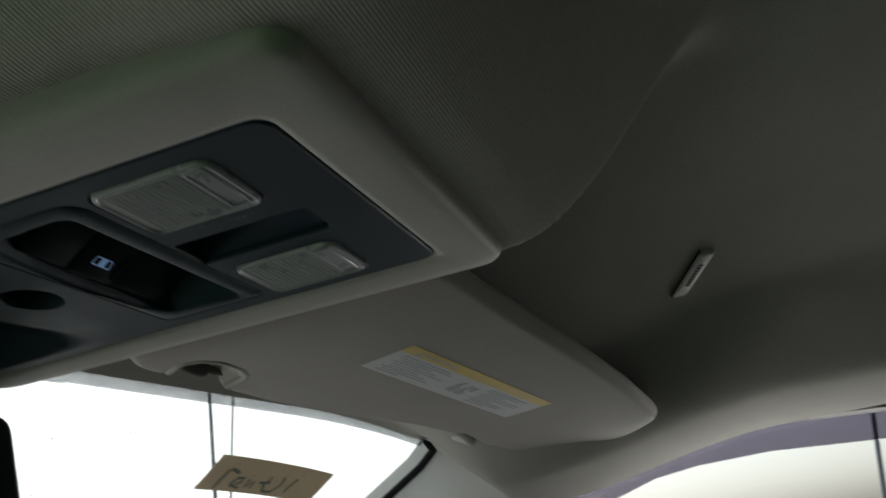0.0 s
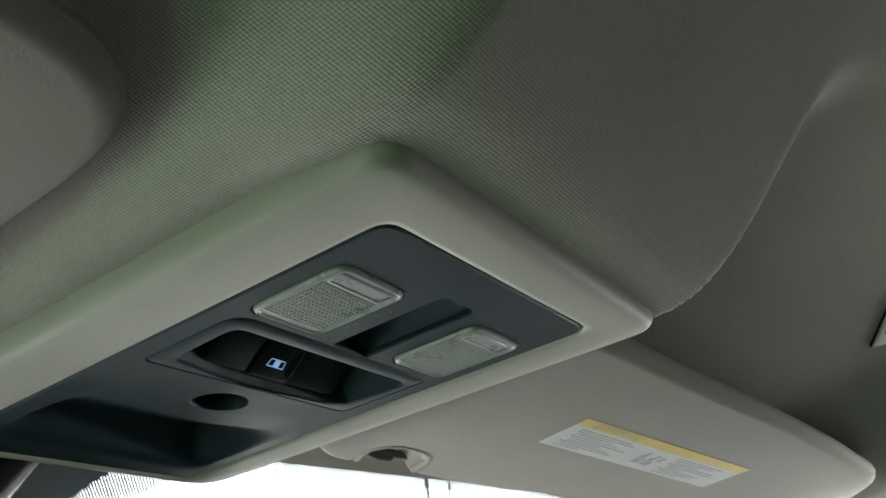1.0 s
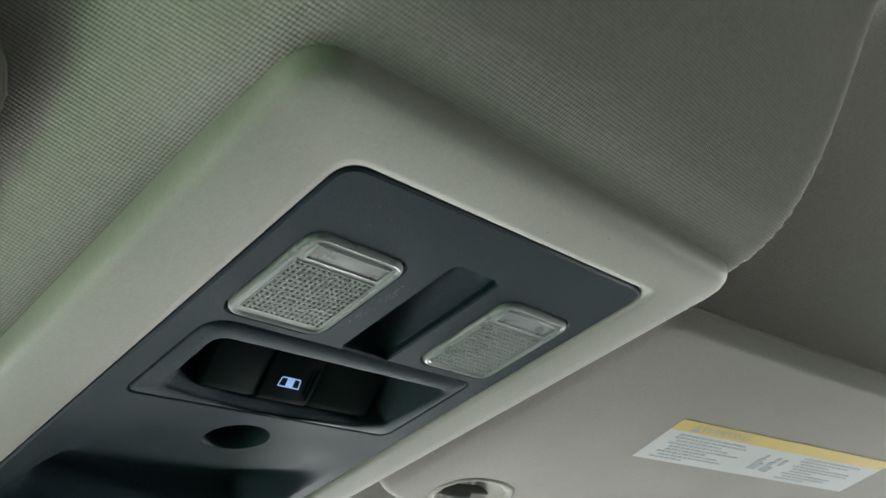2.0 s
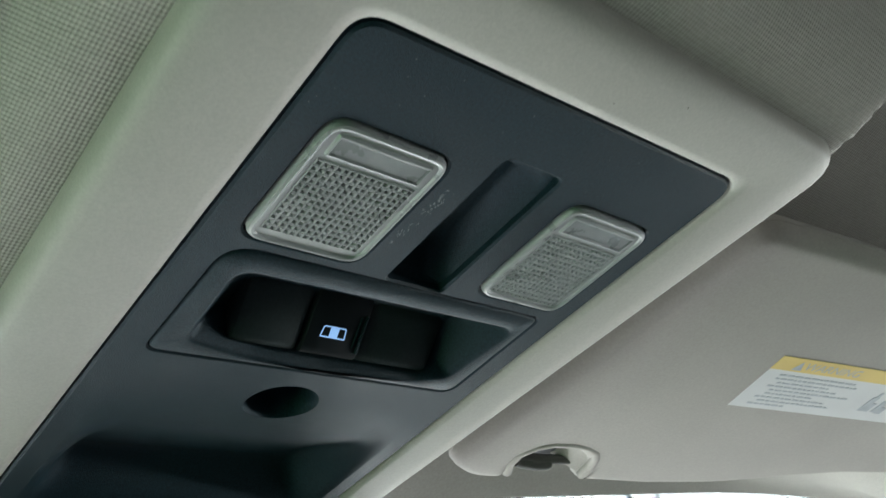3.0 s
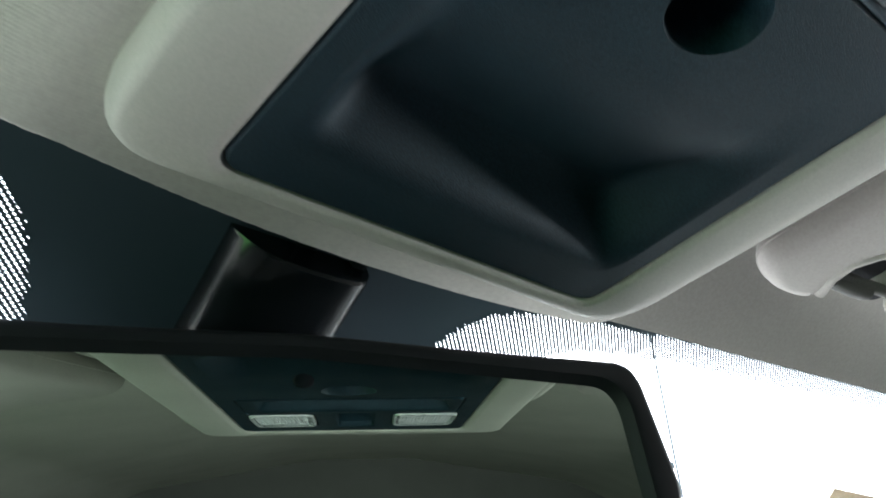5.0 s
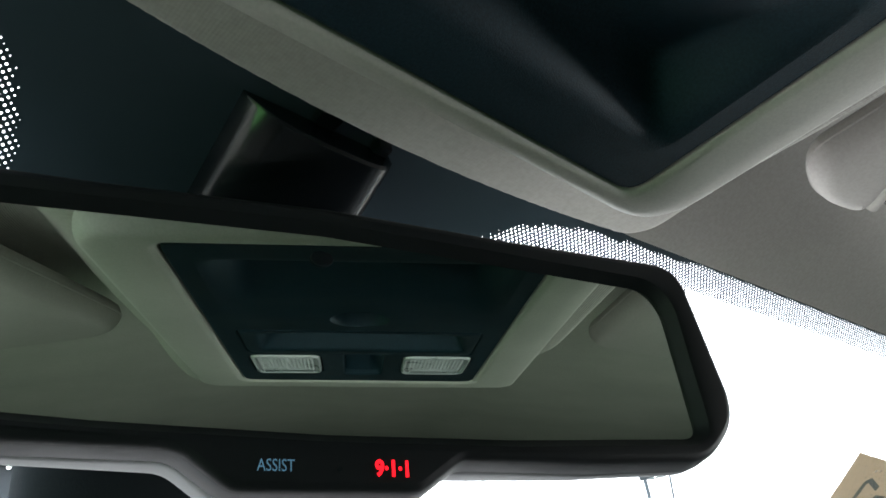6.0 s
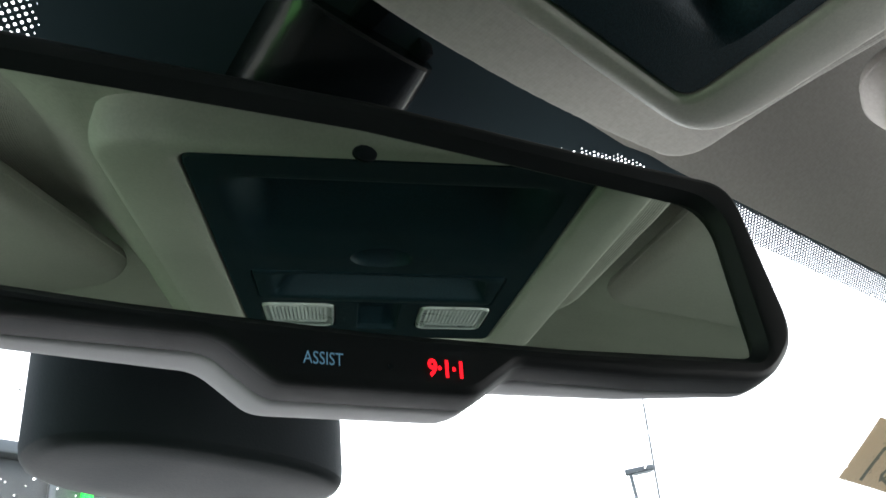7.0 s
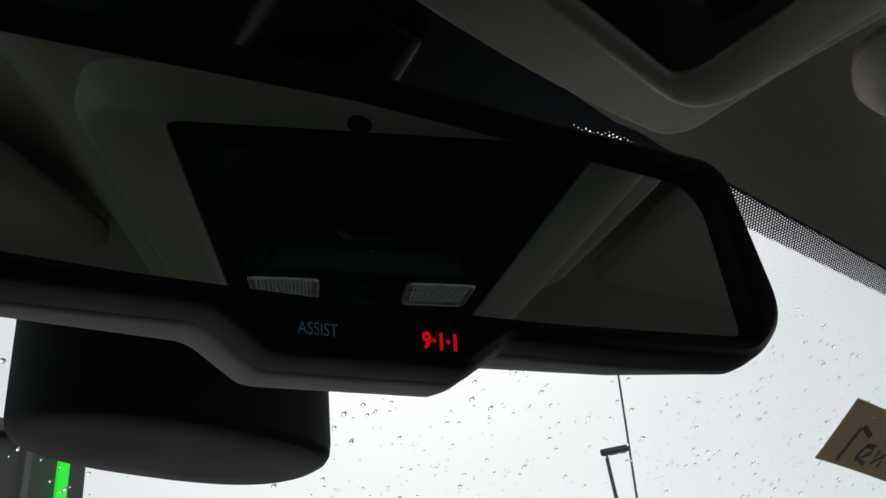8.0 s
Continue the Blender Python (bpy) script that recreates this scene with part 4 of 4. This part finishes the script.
def build_warning(vis, face):
    """Warning sticker: a yellow head line, grey lines of small print and a plain pictogram."""
    o, ux, uy = Vector((0.2560, 0.0805)), Vector((0.2065, -0.0490)), Vector((0.0128, 0.0475))

    def at(a, b, lift=-0.0004):
        return face(o + ux * a + uy * b, lift)

    def strip(bm, a0, a1, b0, b1, lift):
        vs = [bm.verts.new(at(a, b, lift)) for a, b in ((a0, b0), (a1, b0), (a1, b1), (a0, b1))]
        ws = [bm.verts.new(at(a, b, lift + 0.0003)) for a, b in ((a0, b0), (a1, b0), (a1, b1), (a0, b1))]
        bm.faces.new(vs)
        for e in range(4):
            bm.faces.new((vs[e], vs[(e + 1) % 4], ws[(e + 1) % 4], ws[e]))

    bm = bmesh.new()
    strip(bm, 0, 1, 0.24, 1, -0.0004)
    sheet = part("sticker", bm, WHITE_LABEL, vis, "white warning sticker with grey print", smooth=False)
    bm = bmesh.new()
    strip(bm, 0, 1, 0, 0.24, -0.0004)
    part("head_line", bm, YELLOW_LABEL, sheet, "yellow warning band", smooth=False)
    rng = random.Random(5)
    for col0, col1 in ((0.05, 0.40), (0.62, 0.95)):
        bm = bmesh.new()
        for j in range(9):
            b = 0.31 + 0.073 * j
            end = col1 - rng.random() * 0.10 - (0.12 if j in (2, 5, 8) else 0)
            a = col0 + (0.02 if j in (2, 4, 5, 7) else 0)
            while a < end:
                w = rng.uniform(0.008, 0.028)
                strip(bm, a, min(a + w, end), b, b + 0.026, -0.0006)
                a += w + 0.005
        part("small_print", bm, PRINT, sheet, "unreadable lines of small print", smooth=False)
    bm = bmesh.new()
    for a0, a1, b0, b1 in ((0.452, 0.475, 0.50, 0.80), (0.470, 0.492, 0.62, 0.80), (0.460, 0.470, 0.40, 0.52), (0.508, 0.530, 0.55, 0.80), (0.525, 0.550, 0.68, 0.82), (0.520, 0.532, 0.42, 0.56), (0.552, 0.570, 0.44, 0.60)):
        strip(bm, a0, a1, b0, b1, -0.0008)
    part("pictogram", bm, PRINT, sheet, "plain grey pictogram of a seat and airbag", smooth=False)
    for a, body in ((0.20, "WARNING"),):
        bm = text_mesh(body, 0.0065, lambda x, y, l: at(a + x / ux.length, 0.12 - y / uy.length, -0.0009))
        part("warning_word", bm, PRINT, sheet, "dark warning lettering", smooth=False)
    bm = bmesh.new()
    vs = [bm.verts.new(at(a2, b2, -0.0009)) for a2, b2 in ((0.060, 0.20), (0.095, 0.20), (0.0775, 0.04))]
    bm.faces.new(vs)
    part("warning_triangle", bm, PRINT, sheet, smooth=False)


build_visor(1)
build_visor(-1)


# ---- inside mirror ----
MN = Vector((-0.3134, -0.9388, -0.1433)).normalized()
MU = Vector((0, 0, 1)).cross(MN).normalized()
MV = MN.cross(MU)
MD = -0.3132


def on_mirror(p, w=0.0):
    """A point of the mirror's own plane, w metres towards the cabin, in the console's coordinates."""
    u, v = p[0] - 0.120, p[1] - 0.005 * p[0]
    return MU * u + MV * v + MN * (MD + w)


def build_mirror():
    mir = thing("rear_view_mirror", on_mirror((0, -0.09), -0.02), "black framed rear-view mirror with lit call buttons", "rear-view mirror")
    glass = rounded([(-0.1320, -0.1212, 0.006), (-0.1262, -0.0672, 0.014), (-0.07, -0.0652, 0.1), (0, -0.0627, 0.1), (0.07, -0.0652, 0.1), (0.1262, -0.0672, 0.014), (0.1320, -0.1212, 0.006), (0.06, -0.1246, 0.1), (0, -0.1256, 0.1), (-0.06, -0.1246, 0.1)], 8)[::-1]
    frame_o = rounded([(-0.1500, -0.1140, 0.012), (-0.1362, -0.0558, 0.016), (-0.07, -0.0555, 0.1), (0, -0.0532, 0.1), (0.07, -0.0551, 0.1), (0.1362, -0.0556, 0.016), (0.1500, -0.1140, 0.022),
                       (0.1330, -0.1312, 0.024), (0.0860, -0.1334, 0.05), (0.0408, -0.1336, 0.007), (0.0270, -0.1434, 0.012), (-0.0270, -0.1440, 0.012), (-0.0415, -0.1334, 0.012), (-0.0860, -0.1330, 0.05), (-0.1310, -0.1312, 0.020)], 8)[::-1]
    bm = bmesh.new()
    plate(bm, glass, [], lambda p: on_mirror(p, 0.0))
    part("mirror_glass", bm, MIRROR, mir, "silvered mirror glass", smooth=False)
    bm = bmesh.new()
    plate(bm, offset(frame_o, -0.0040), [offset(glass, 0.0050)], lambda p: on_mirror(p, 0.0050))
    loft(bm, [[on_mirror(p, w) for p in offset(frame_o, e)] for e, w in ((-0.0042, 0.0050), (-0.0030, 0.0047), (-0.0019, 0.0038), (-0.0014, 0.0026))])
    loft(bm, [[on_mirror(p, w) for p in offset(glass, e)] for e, w in ((0.0050, 0.0050), (0.0030, 0.0044), (0.0006, 0.0004), (-0.0006, -0.0010))])
    bmesh.ops.remove_doubles(bm, verts=bm.verts, dist=0.00005)
    part("mirror_frame", bm, MIRROR_BLACK, mir, "matt black plastic frame", angle=40)
    bm = bmesh.new()
    loft(bm, [[on_mirror(p, w) for p in offset(frame_o, e)] for e, w in ((-0.0015, 0.0027), (-0.0012, 0.0020), (-0.0002, -0.0034), (0.0, -0.0046))])
    part("frame_bevel", bm, MIRROR_EDGE, mir, "dark grey bevelled rim", angle=40)
    # grey back shell behind a dark gap, deep in the middle and thin at the ends
    bm = bmesh.new()
    loft(bm, [[on_mirror(p, w) for p in offset(frame_o, e)] for e, w in ((-0.0004, -0.0044), (-0.0018, -0.0050), (-0.0018, -0.0058), (-0.0006, -0.0060))])
    part("gap_seal", bm, GASKET, mir)
    bm = bmesh.new()
    c0 = Vector((0, -0.092))

    def shell(p, w):
        thin = 1 - 0.72 * smooth_step((abs(p.x) - 0.045) / 0.095)
        return on_mirror(p, -0.0056 - w * thin)

    rows = [[shell(p, w) for p in offset(frame_o, e)] for e, w in ((-0.0008, 0.0), (-0.0002, 0.0006), (0.0001, 0.004), (0.0002, 0.009), (-0.0004, 0.014), (-0.0020, 0.019), (-0.0056, 0.0235))]
    rows += [[shell(c0 + (p - c0) * k, w) for p in offset(frame_o, -0.0050)] for k, w in ((0.86, 0.029), (0.64, 0.034), (0.3, 0.037))]
    loft(bm, rows, False, True)
    part("back_shell", bm, SHELL, mir, "light grey plastic back shell", angle=50)
    # light sensor eye near the top of the glass
    bm = bmesh.new()
    loft(bm, [[on_mirror((-0.0008 + r * 0.0037 * math.cos(a), -0.0708 + r * 0.0026 * math.sin(a)), w) for a in [2 * math.pi * i / 24 for i in range(24)]] for r, w in ((1.0, 0.0002), (0.95, 0.0009), (0.6, 0.0012))], False, True)
    part("light_sensor", bm, SWITCH, mir, "small dark light sensor")
    part("assist_lettering", text_mesh("ASSIST", 0.0037, lambda x, y, l: on_mirror((-0.0150 + x * 0.68, -0.1358 + y * 0.9), 0.0050 + l)), BLUE, mir, "dim blue lettering", smooth=False)
    part("call_lettering", text_mesh("9·1·1", 0.0048, lambda x, y, l: on_mirror((0.0180 + x * 0.80, -0.1358 + y * 0.92), 0.0050 + l), bold=True), RED, mir, "lit red lettering", smooth=False)
    bm = bmesh.new()
    loft(bm, [[on_mirror((0.0025 + 0.0007 * math.cos(a), -0.1362 + 0.0007 * math.sin(a)), w) for a in [2 * math.pi * i / 12 for i in range(12)]] for w in (0.0049, 0.0054)], False, True)
    part("microphone_dot", bm, SWITCH, mir)
    # arm to the windshield
    bm = bmesh.new()
    tube(bm, [on_mirror((0, -0.095), -0.030), on_mirror((0, -0.093), -0.045), Vector((-0.018, 0.42, -0.045))], 0.012, 14)
    part("arm", bm, MODULE, mir)


build_mirror()


def build_module():
    """Sensor cover on the glass behind the mirror, and the cable duct that runs up to the headliner."""
    mod = thing("sensor_cover", (-0.02, 0.43, 0.0), "black plastic sensor cover on the windshield behind the mirror", "sensor cover")
    bm = bmesh.new()
    rings = []
    for k, z in ((1.02, 0.0), (1.02, -0.03), (1.01, -0.055), (1.0, -0.0815), (0.988, -0.0850), (0.96, -0.0870), (0.90, -0.0880), (0.6, -0.0886), (0.2, -0.0888)):
        ring = []
        for i in range(72):
            a = 2 * math.pi * i / 72
            c, s = math.cos(a), math.sin(a)
            x = 0.0530 * k * math.copysign(abs(c) ** 0.8, c)
            y = 0.0255 * k * math.copysign(abs(s) ** 0.8, s)
            top = min(windshield_z(0, 0.442 + y) - 0.003, 0.02)
            ring.append(Vector((-0.0090 + x, 0.442 + y, z if z < -0.001 else top)))
        rings.append(ring)
    loft(bm, rings[:5])
    part("cover", bm, MODULE, mod, "satin black side wall", angle=60)
    bm = bmesh.new()
    loft(bm, rings[4:], False, True)
    part("bottom_cap", bm, MODULE, mod, angle=60)
    duct = thing("cable_duct", (-0.016, 0.37, 0.02), "black plastic cable duct up the windshield to the headliner", "cable duct")
    bm = bmesh.new()
    rows = []
    prof = [(-0.0415, 0.0), (-0.0410, 0.004), (-0.0370, 0.009), (-0.0310, 0.0135), (-0.0240, 0.0155), (-0.0130, 0.0165), (-0.0005, 0.0163), (0.0085, 0.0150), (0.0140, 0.0118), (0.0172, 0.0070), (0.0185, 0.0)]
    for j, y in enumerate((0.3405, 0.3415, 0.350, 0.362, 0.38, 0.405)):
        z = windshield_z(0, y) - 0.0025
        k = 0.94 if j == 0 else 1.0
        rows.append([Vector((x, y - dz * 0.45 * k, z - dz * k)) for x, dz in prof])
    loft(bm, rows, True, True, closed=True)
    part("duct_cover", bm, DUCT, duct, "satin black plastic cover", angle=30)
    bm = bmesh.new()
    z = windshield_z(0, 0.326) - 0.008
    block(bm, (-0.0150, 0.312, z - 0.003), (-0.0060, 0.345, z + 0.003), 0.001, 2)
    part("cable", bm, SWITCH, duct)
    bm = bmesh.new()
    z = windshield_z(0, 0.335) - 0.006
    block(bm, (0.0100, 0.3345, z - 0.003), (0.0160, 0.3405, z + 0.003), 0.001, 2)
    part("clip", bm, SWITCH, duct)


build_module()


# ---- tag on the headliner ----
def build_tag():
    tag = thing("plastic_tag", (0.41, -0.113, 0.05), "grey plastic tag with raised marks set in the headliner", "plastic tag")
    a, b = Vector((0.3990, -0.1305)), Vector((0.4600, -0.0995))
    d = (b - a).normalized()
    nrm = Vector((-d.y, d.x))

    def at(p, lift):
        q = a + d * p.x + nrm * p.y
        return Vector((q.x, q.y, headliner_height(q.x, q.y) - lift))

    ring = rounded([(0, -0.0068, 0.004), (0.0690, -0.0068, 0.002), (0.0690, 0.0068, 0.002), (0, 0.0068, 0.004)])
    bm = bmesh.new()
    loft(bm, [[at(p, l) for p in offset(ring, e)] for e, l in ((0.001, -0.002), (0.0, 0.0025), (-0.0012, 0.0034))], False, True)
    body = part("tag_body", bm, BEZEL, tag)
    bm = bmesh.new()
    for i in range(8):
        x = 0.016 + 0.0045 * i
        vs = [bm.verts.new(at(Vector(p), 0.0040)) for p in ((x, -0.0022), (x + 0.0026, -0.0022), (x + 0.0026, 0.0022), (x, 0.0022))]
        bm.faces.new(vs)
    part("marks", bm, GASKET, body, smooth=False)
    bm = bmesh.new()
    edge = rounded([(-0.001, 0.0063, 0.001), (0.070, 0.0063, 0.0), (0.070, 0.0078, 0.0), (-0.001, 0.0078, 0.003)])
    loft(bm, [[at(p, l) for p in edge] for l in (-0.002, 0.0022)], False, True)
    part("slot", bm, GASKET, tag)


build_tag()


# ---- paper sign on the windshield ----
def build_sign():
    sign = thing("paper_sign", (0.62, 0.42, windshield_z(0.62, 0.42)), "brown card sign with hand-drawn marks stuck to the windshield", "paper sign")
    o, ux, uy = Vector((0.5020, 0.3942)), Vector((0.2515, -0.004)), Vector((0.0165, 0.0512))

    def at(a, b, lift):
        q = o + ux * a + uy * b
        return Vector((q.x, q.y, windshield_z(q.x, q.y) + 0.0095 - lift))

    n = 14
    bm = bmesh.new()
    loft(bm, [[at(i / n, b, l) for i in range(n + 1)] for b, l in ((0, 0.003), (0.5, 0.0034), (1, 0.003), (1, 0.0024), (0.5, 0.0028), (0, 0.0024), (0, 0.003))], closed=False)
    card = part("card", bm, PAPER, sign)
    # unreadable marker strokes, each a bent ribbon
    strokes = [[(0.12, 0.92), (0.125, 0.60), (0.13, 0.38), (0.15, 0.33), (0.22, 0.42)], [(0.24, 0.84), (0.22, 0.74), (0.24, 0.56), (0.29, 0.54), (0.29, 0.66), (0.24, 0.80), (0.30, 0.84)],
               [(0.34, 0.56), (0.335, 0.80), (0.39, 0.60), (0.39, 0.82)], [(0.43, 0.62), (0.52, 0.58)], [(0.50, 0.40), (0.48, 0.66), (0.51, 0.86), (0.58, 0.84), (0.62, 0.60), (0.60, 0.36)], [(0.72, 0.34), (0.70, 0.60), (0.695, 0.80)]]
    for line in strokes:
        bm = bmesh.new()
        pts = [Vector(p) for p in line]
        left, right = [], []
        for i, p in enumerate(pts):
            d = pts[min(i + 1, len(pts) - 1)] - pts[max(i - 1, 0)]
            d = Vector((d.x * 0.25, d.y * 0.0545)).normalized()
            w = Vector((-d.y * 0.011, d.x * 0.045))
            left.append(bm.verts.new(at(*(p + w), 0.0040)))
            right.append(bm.verts.new(at(*(p - w), 0.0040)))
        for i in range(len(pts) - 1):
            bm.faces.new((left[i], left[i + 1], right[i + 1], right[i]))
        part("pen_bar", bm, INK, card, "dark hand-drawn bar", smooth=False)


build_sign()


# ---- rain on the glass ----
def build_rain():
    rng = random.Random(11)
    verts, faces = [], []
    for i in range(5200):
        x, y = rng.uniform(-0.25, 0.85), rng.uniform(0.36, 0.75)
        r = 0.0004 + 0.0009 * rng.random() ** 3
        z = windshield_z(x, y) + 0.0052
        k = len(verts)
        up = Vector((0, 0.447, 0.894))
        side = Vector((1, 0, 0))
        ahead = up.cross(side)
        st = rng.uniform(0.9, 1.5)
        for rr, hh in ((1.0, 0.0), (0.72, 0.42)):
            for j in range(8):
                a = 2 * math.pi * j / 8 + 0.4 * i
                p = Vector((x, y, z)) + side * r * rr * math.cos(a) + ahead * r * rr * st * math.sin(a) + up * r * hh
                verts.append(p)
        verts.append(Vector((x, y, z)) + up * r * 0.6)
        for j in range(8):
            q = (j + 1) % 8
            faces.append((k + j, k + q, k + 8 + q, k + 8 + j))
            faces.append((k + 8 + j, k + 8 + q, k + 16))
        faces.append(tuple(k + j for j in range(7, -1, -1)))
    c = Vector((0.3, 0.55, windshield_z(0.3, 0.55)))
    me = bpy.data.meshes.new("rain_drops")
    me.from_pydata([v - c for v in verts], [], faces)
    me.materials.append(DROP)
    me.shade_smooth()
    ob = new("rain_drops", me)
    ob.location = c + Vector((0, 0, Z0))
    tagged(ob, "small clear rain drops on the windshield", "rain drops", kind="stuff")


build_rain()


# ---- outside ----
def build_outside():
    bm = bmesh.new()
    n = 24
    rings = [[Vector((r * math.cos(2 * math.pi * i / n), r * math.sin(2 * math.pi * i / n), -Z0)) for i in range(n)] for r in (2.0, 8, 40, 300, 2500)]
    loft(bm, rings, True)
    solo("ground", bm, ASPHALT, "wet grey asphalt yard", "ground", "structure")
    hall = thing("building", (-2.0, 16.0, -Z0), "dark clad building with a green light strip", "building")
    bm = bmesh.new()
    block(bm, (-14.0, 15.2, -Z0), (6.24, 26.0, 5.9), 0.05)
    part("wall", bm, DARK_WALL, hall)
    bm = bmesh.new()
    block(bm, (-14.2, 15.0, 5.9), (6.44, 26.2, 6.15), 0.05)
    part("roof", bm, STEEL, hall)
    bm = bmesh.new()
    block(bm, (5.69, 15.05, 0.0), (5.88, 15.2, 5.85), 0.03)
    part("light_strip", bm, NEON, hall, "bright green light strip")
    bm = bmesh.new()
    block(bm, (5.10, 15.08, -Z0), (5.22, 15.2, 5.85), 0.02)
    part("downpipe", bm, STEEL, hall)
    lamp = thing("street_lamp", (15.04, 9.89, -Z0), "grey steel street lamp with a flat head", "street lamp")
    bm = bmesh.new()
    tube(bm, [(15.04, 9.89, -Z0), (15.04, 9.89, 2.0), (15.04, 9.89, 5.28)], 0.05, 10, 0.8)
    part("post", bm, STEEL, lamp)
    bm = bmesh.new()
    block(bm, (-0.07, -0.50, 0), (0.07, 0.11, 0.13), 0.035, 2)
    m = Matrix.Translation((15.04, 9.89, 5.28)) @ Matrix.Rotation(radians(32), 4, "Z")
    bmesh.ops.transform(bm, matrix=m, verts=bm.verts)
    head = part("head", bm, STEEL, lamp)
    bm = bmesh.new()
    block(bm, (-0.05, -0.44, -0.02), (0.05, -0.06, 0.002), 0.01, 1)
    bmesh.ops.transform(bm, matrix=m, verts=bm.verts)
    part("diffuser", bm, WHITE_LABEL, head)
    pole = thing("utility_pole", (29.36, 19.08, -1.62), "tall thin leaning steel pole", "pole", "poles")
    bm = bmesh.new()
    tube(bm, [(29.36, 19.08, -1.62), (29.85, 18.57, 7.00), (30.20, 17.66, 17.00)], 0.055, 8, 0.8)
    part("shaft", bm, STEEL, pole)
    pole = thing("utility_pole", (17.60, -2.18, -1.62), "thin leaning steel pole", "pole", "poles")
    bm = bmesh.new()
    tube(bm, [(17.60, -2.18, -1.62), (17.45, -3.25, 4.50)], 0.05, 8, 0.8)
    part("shaft", bm, STEEL, pole)


build_outside()
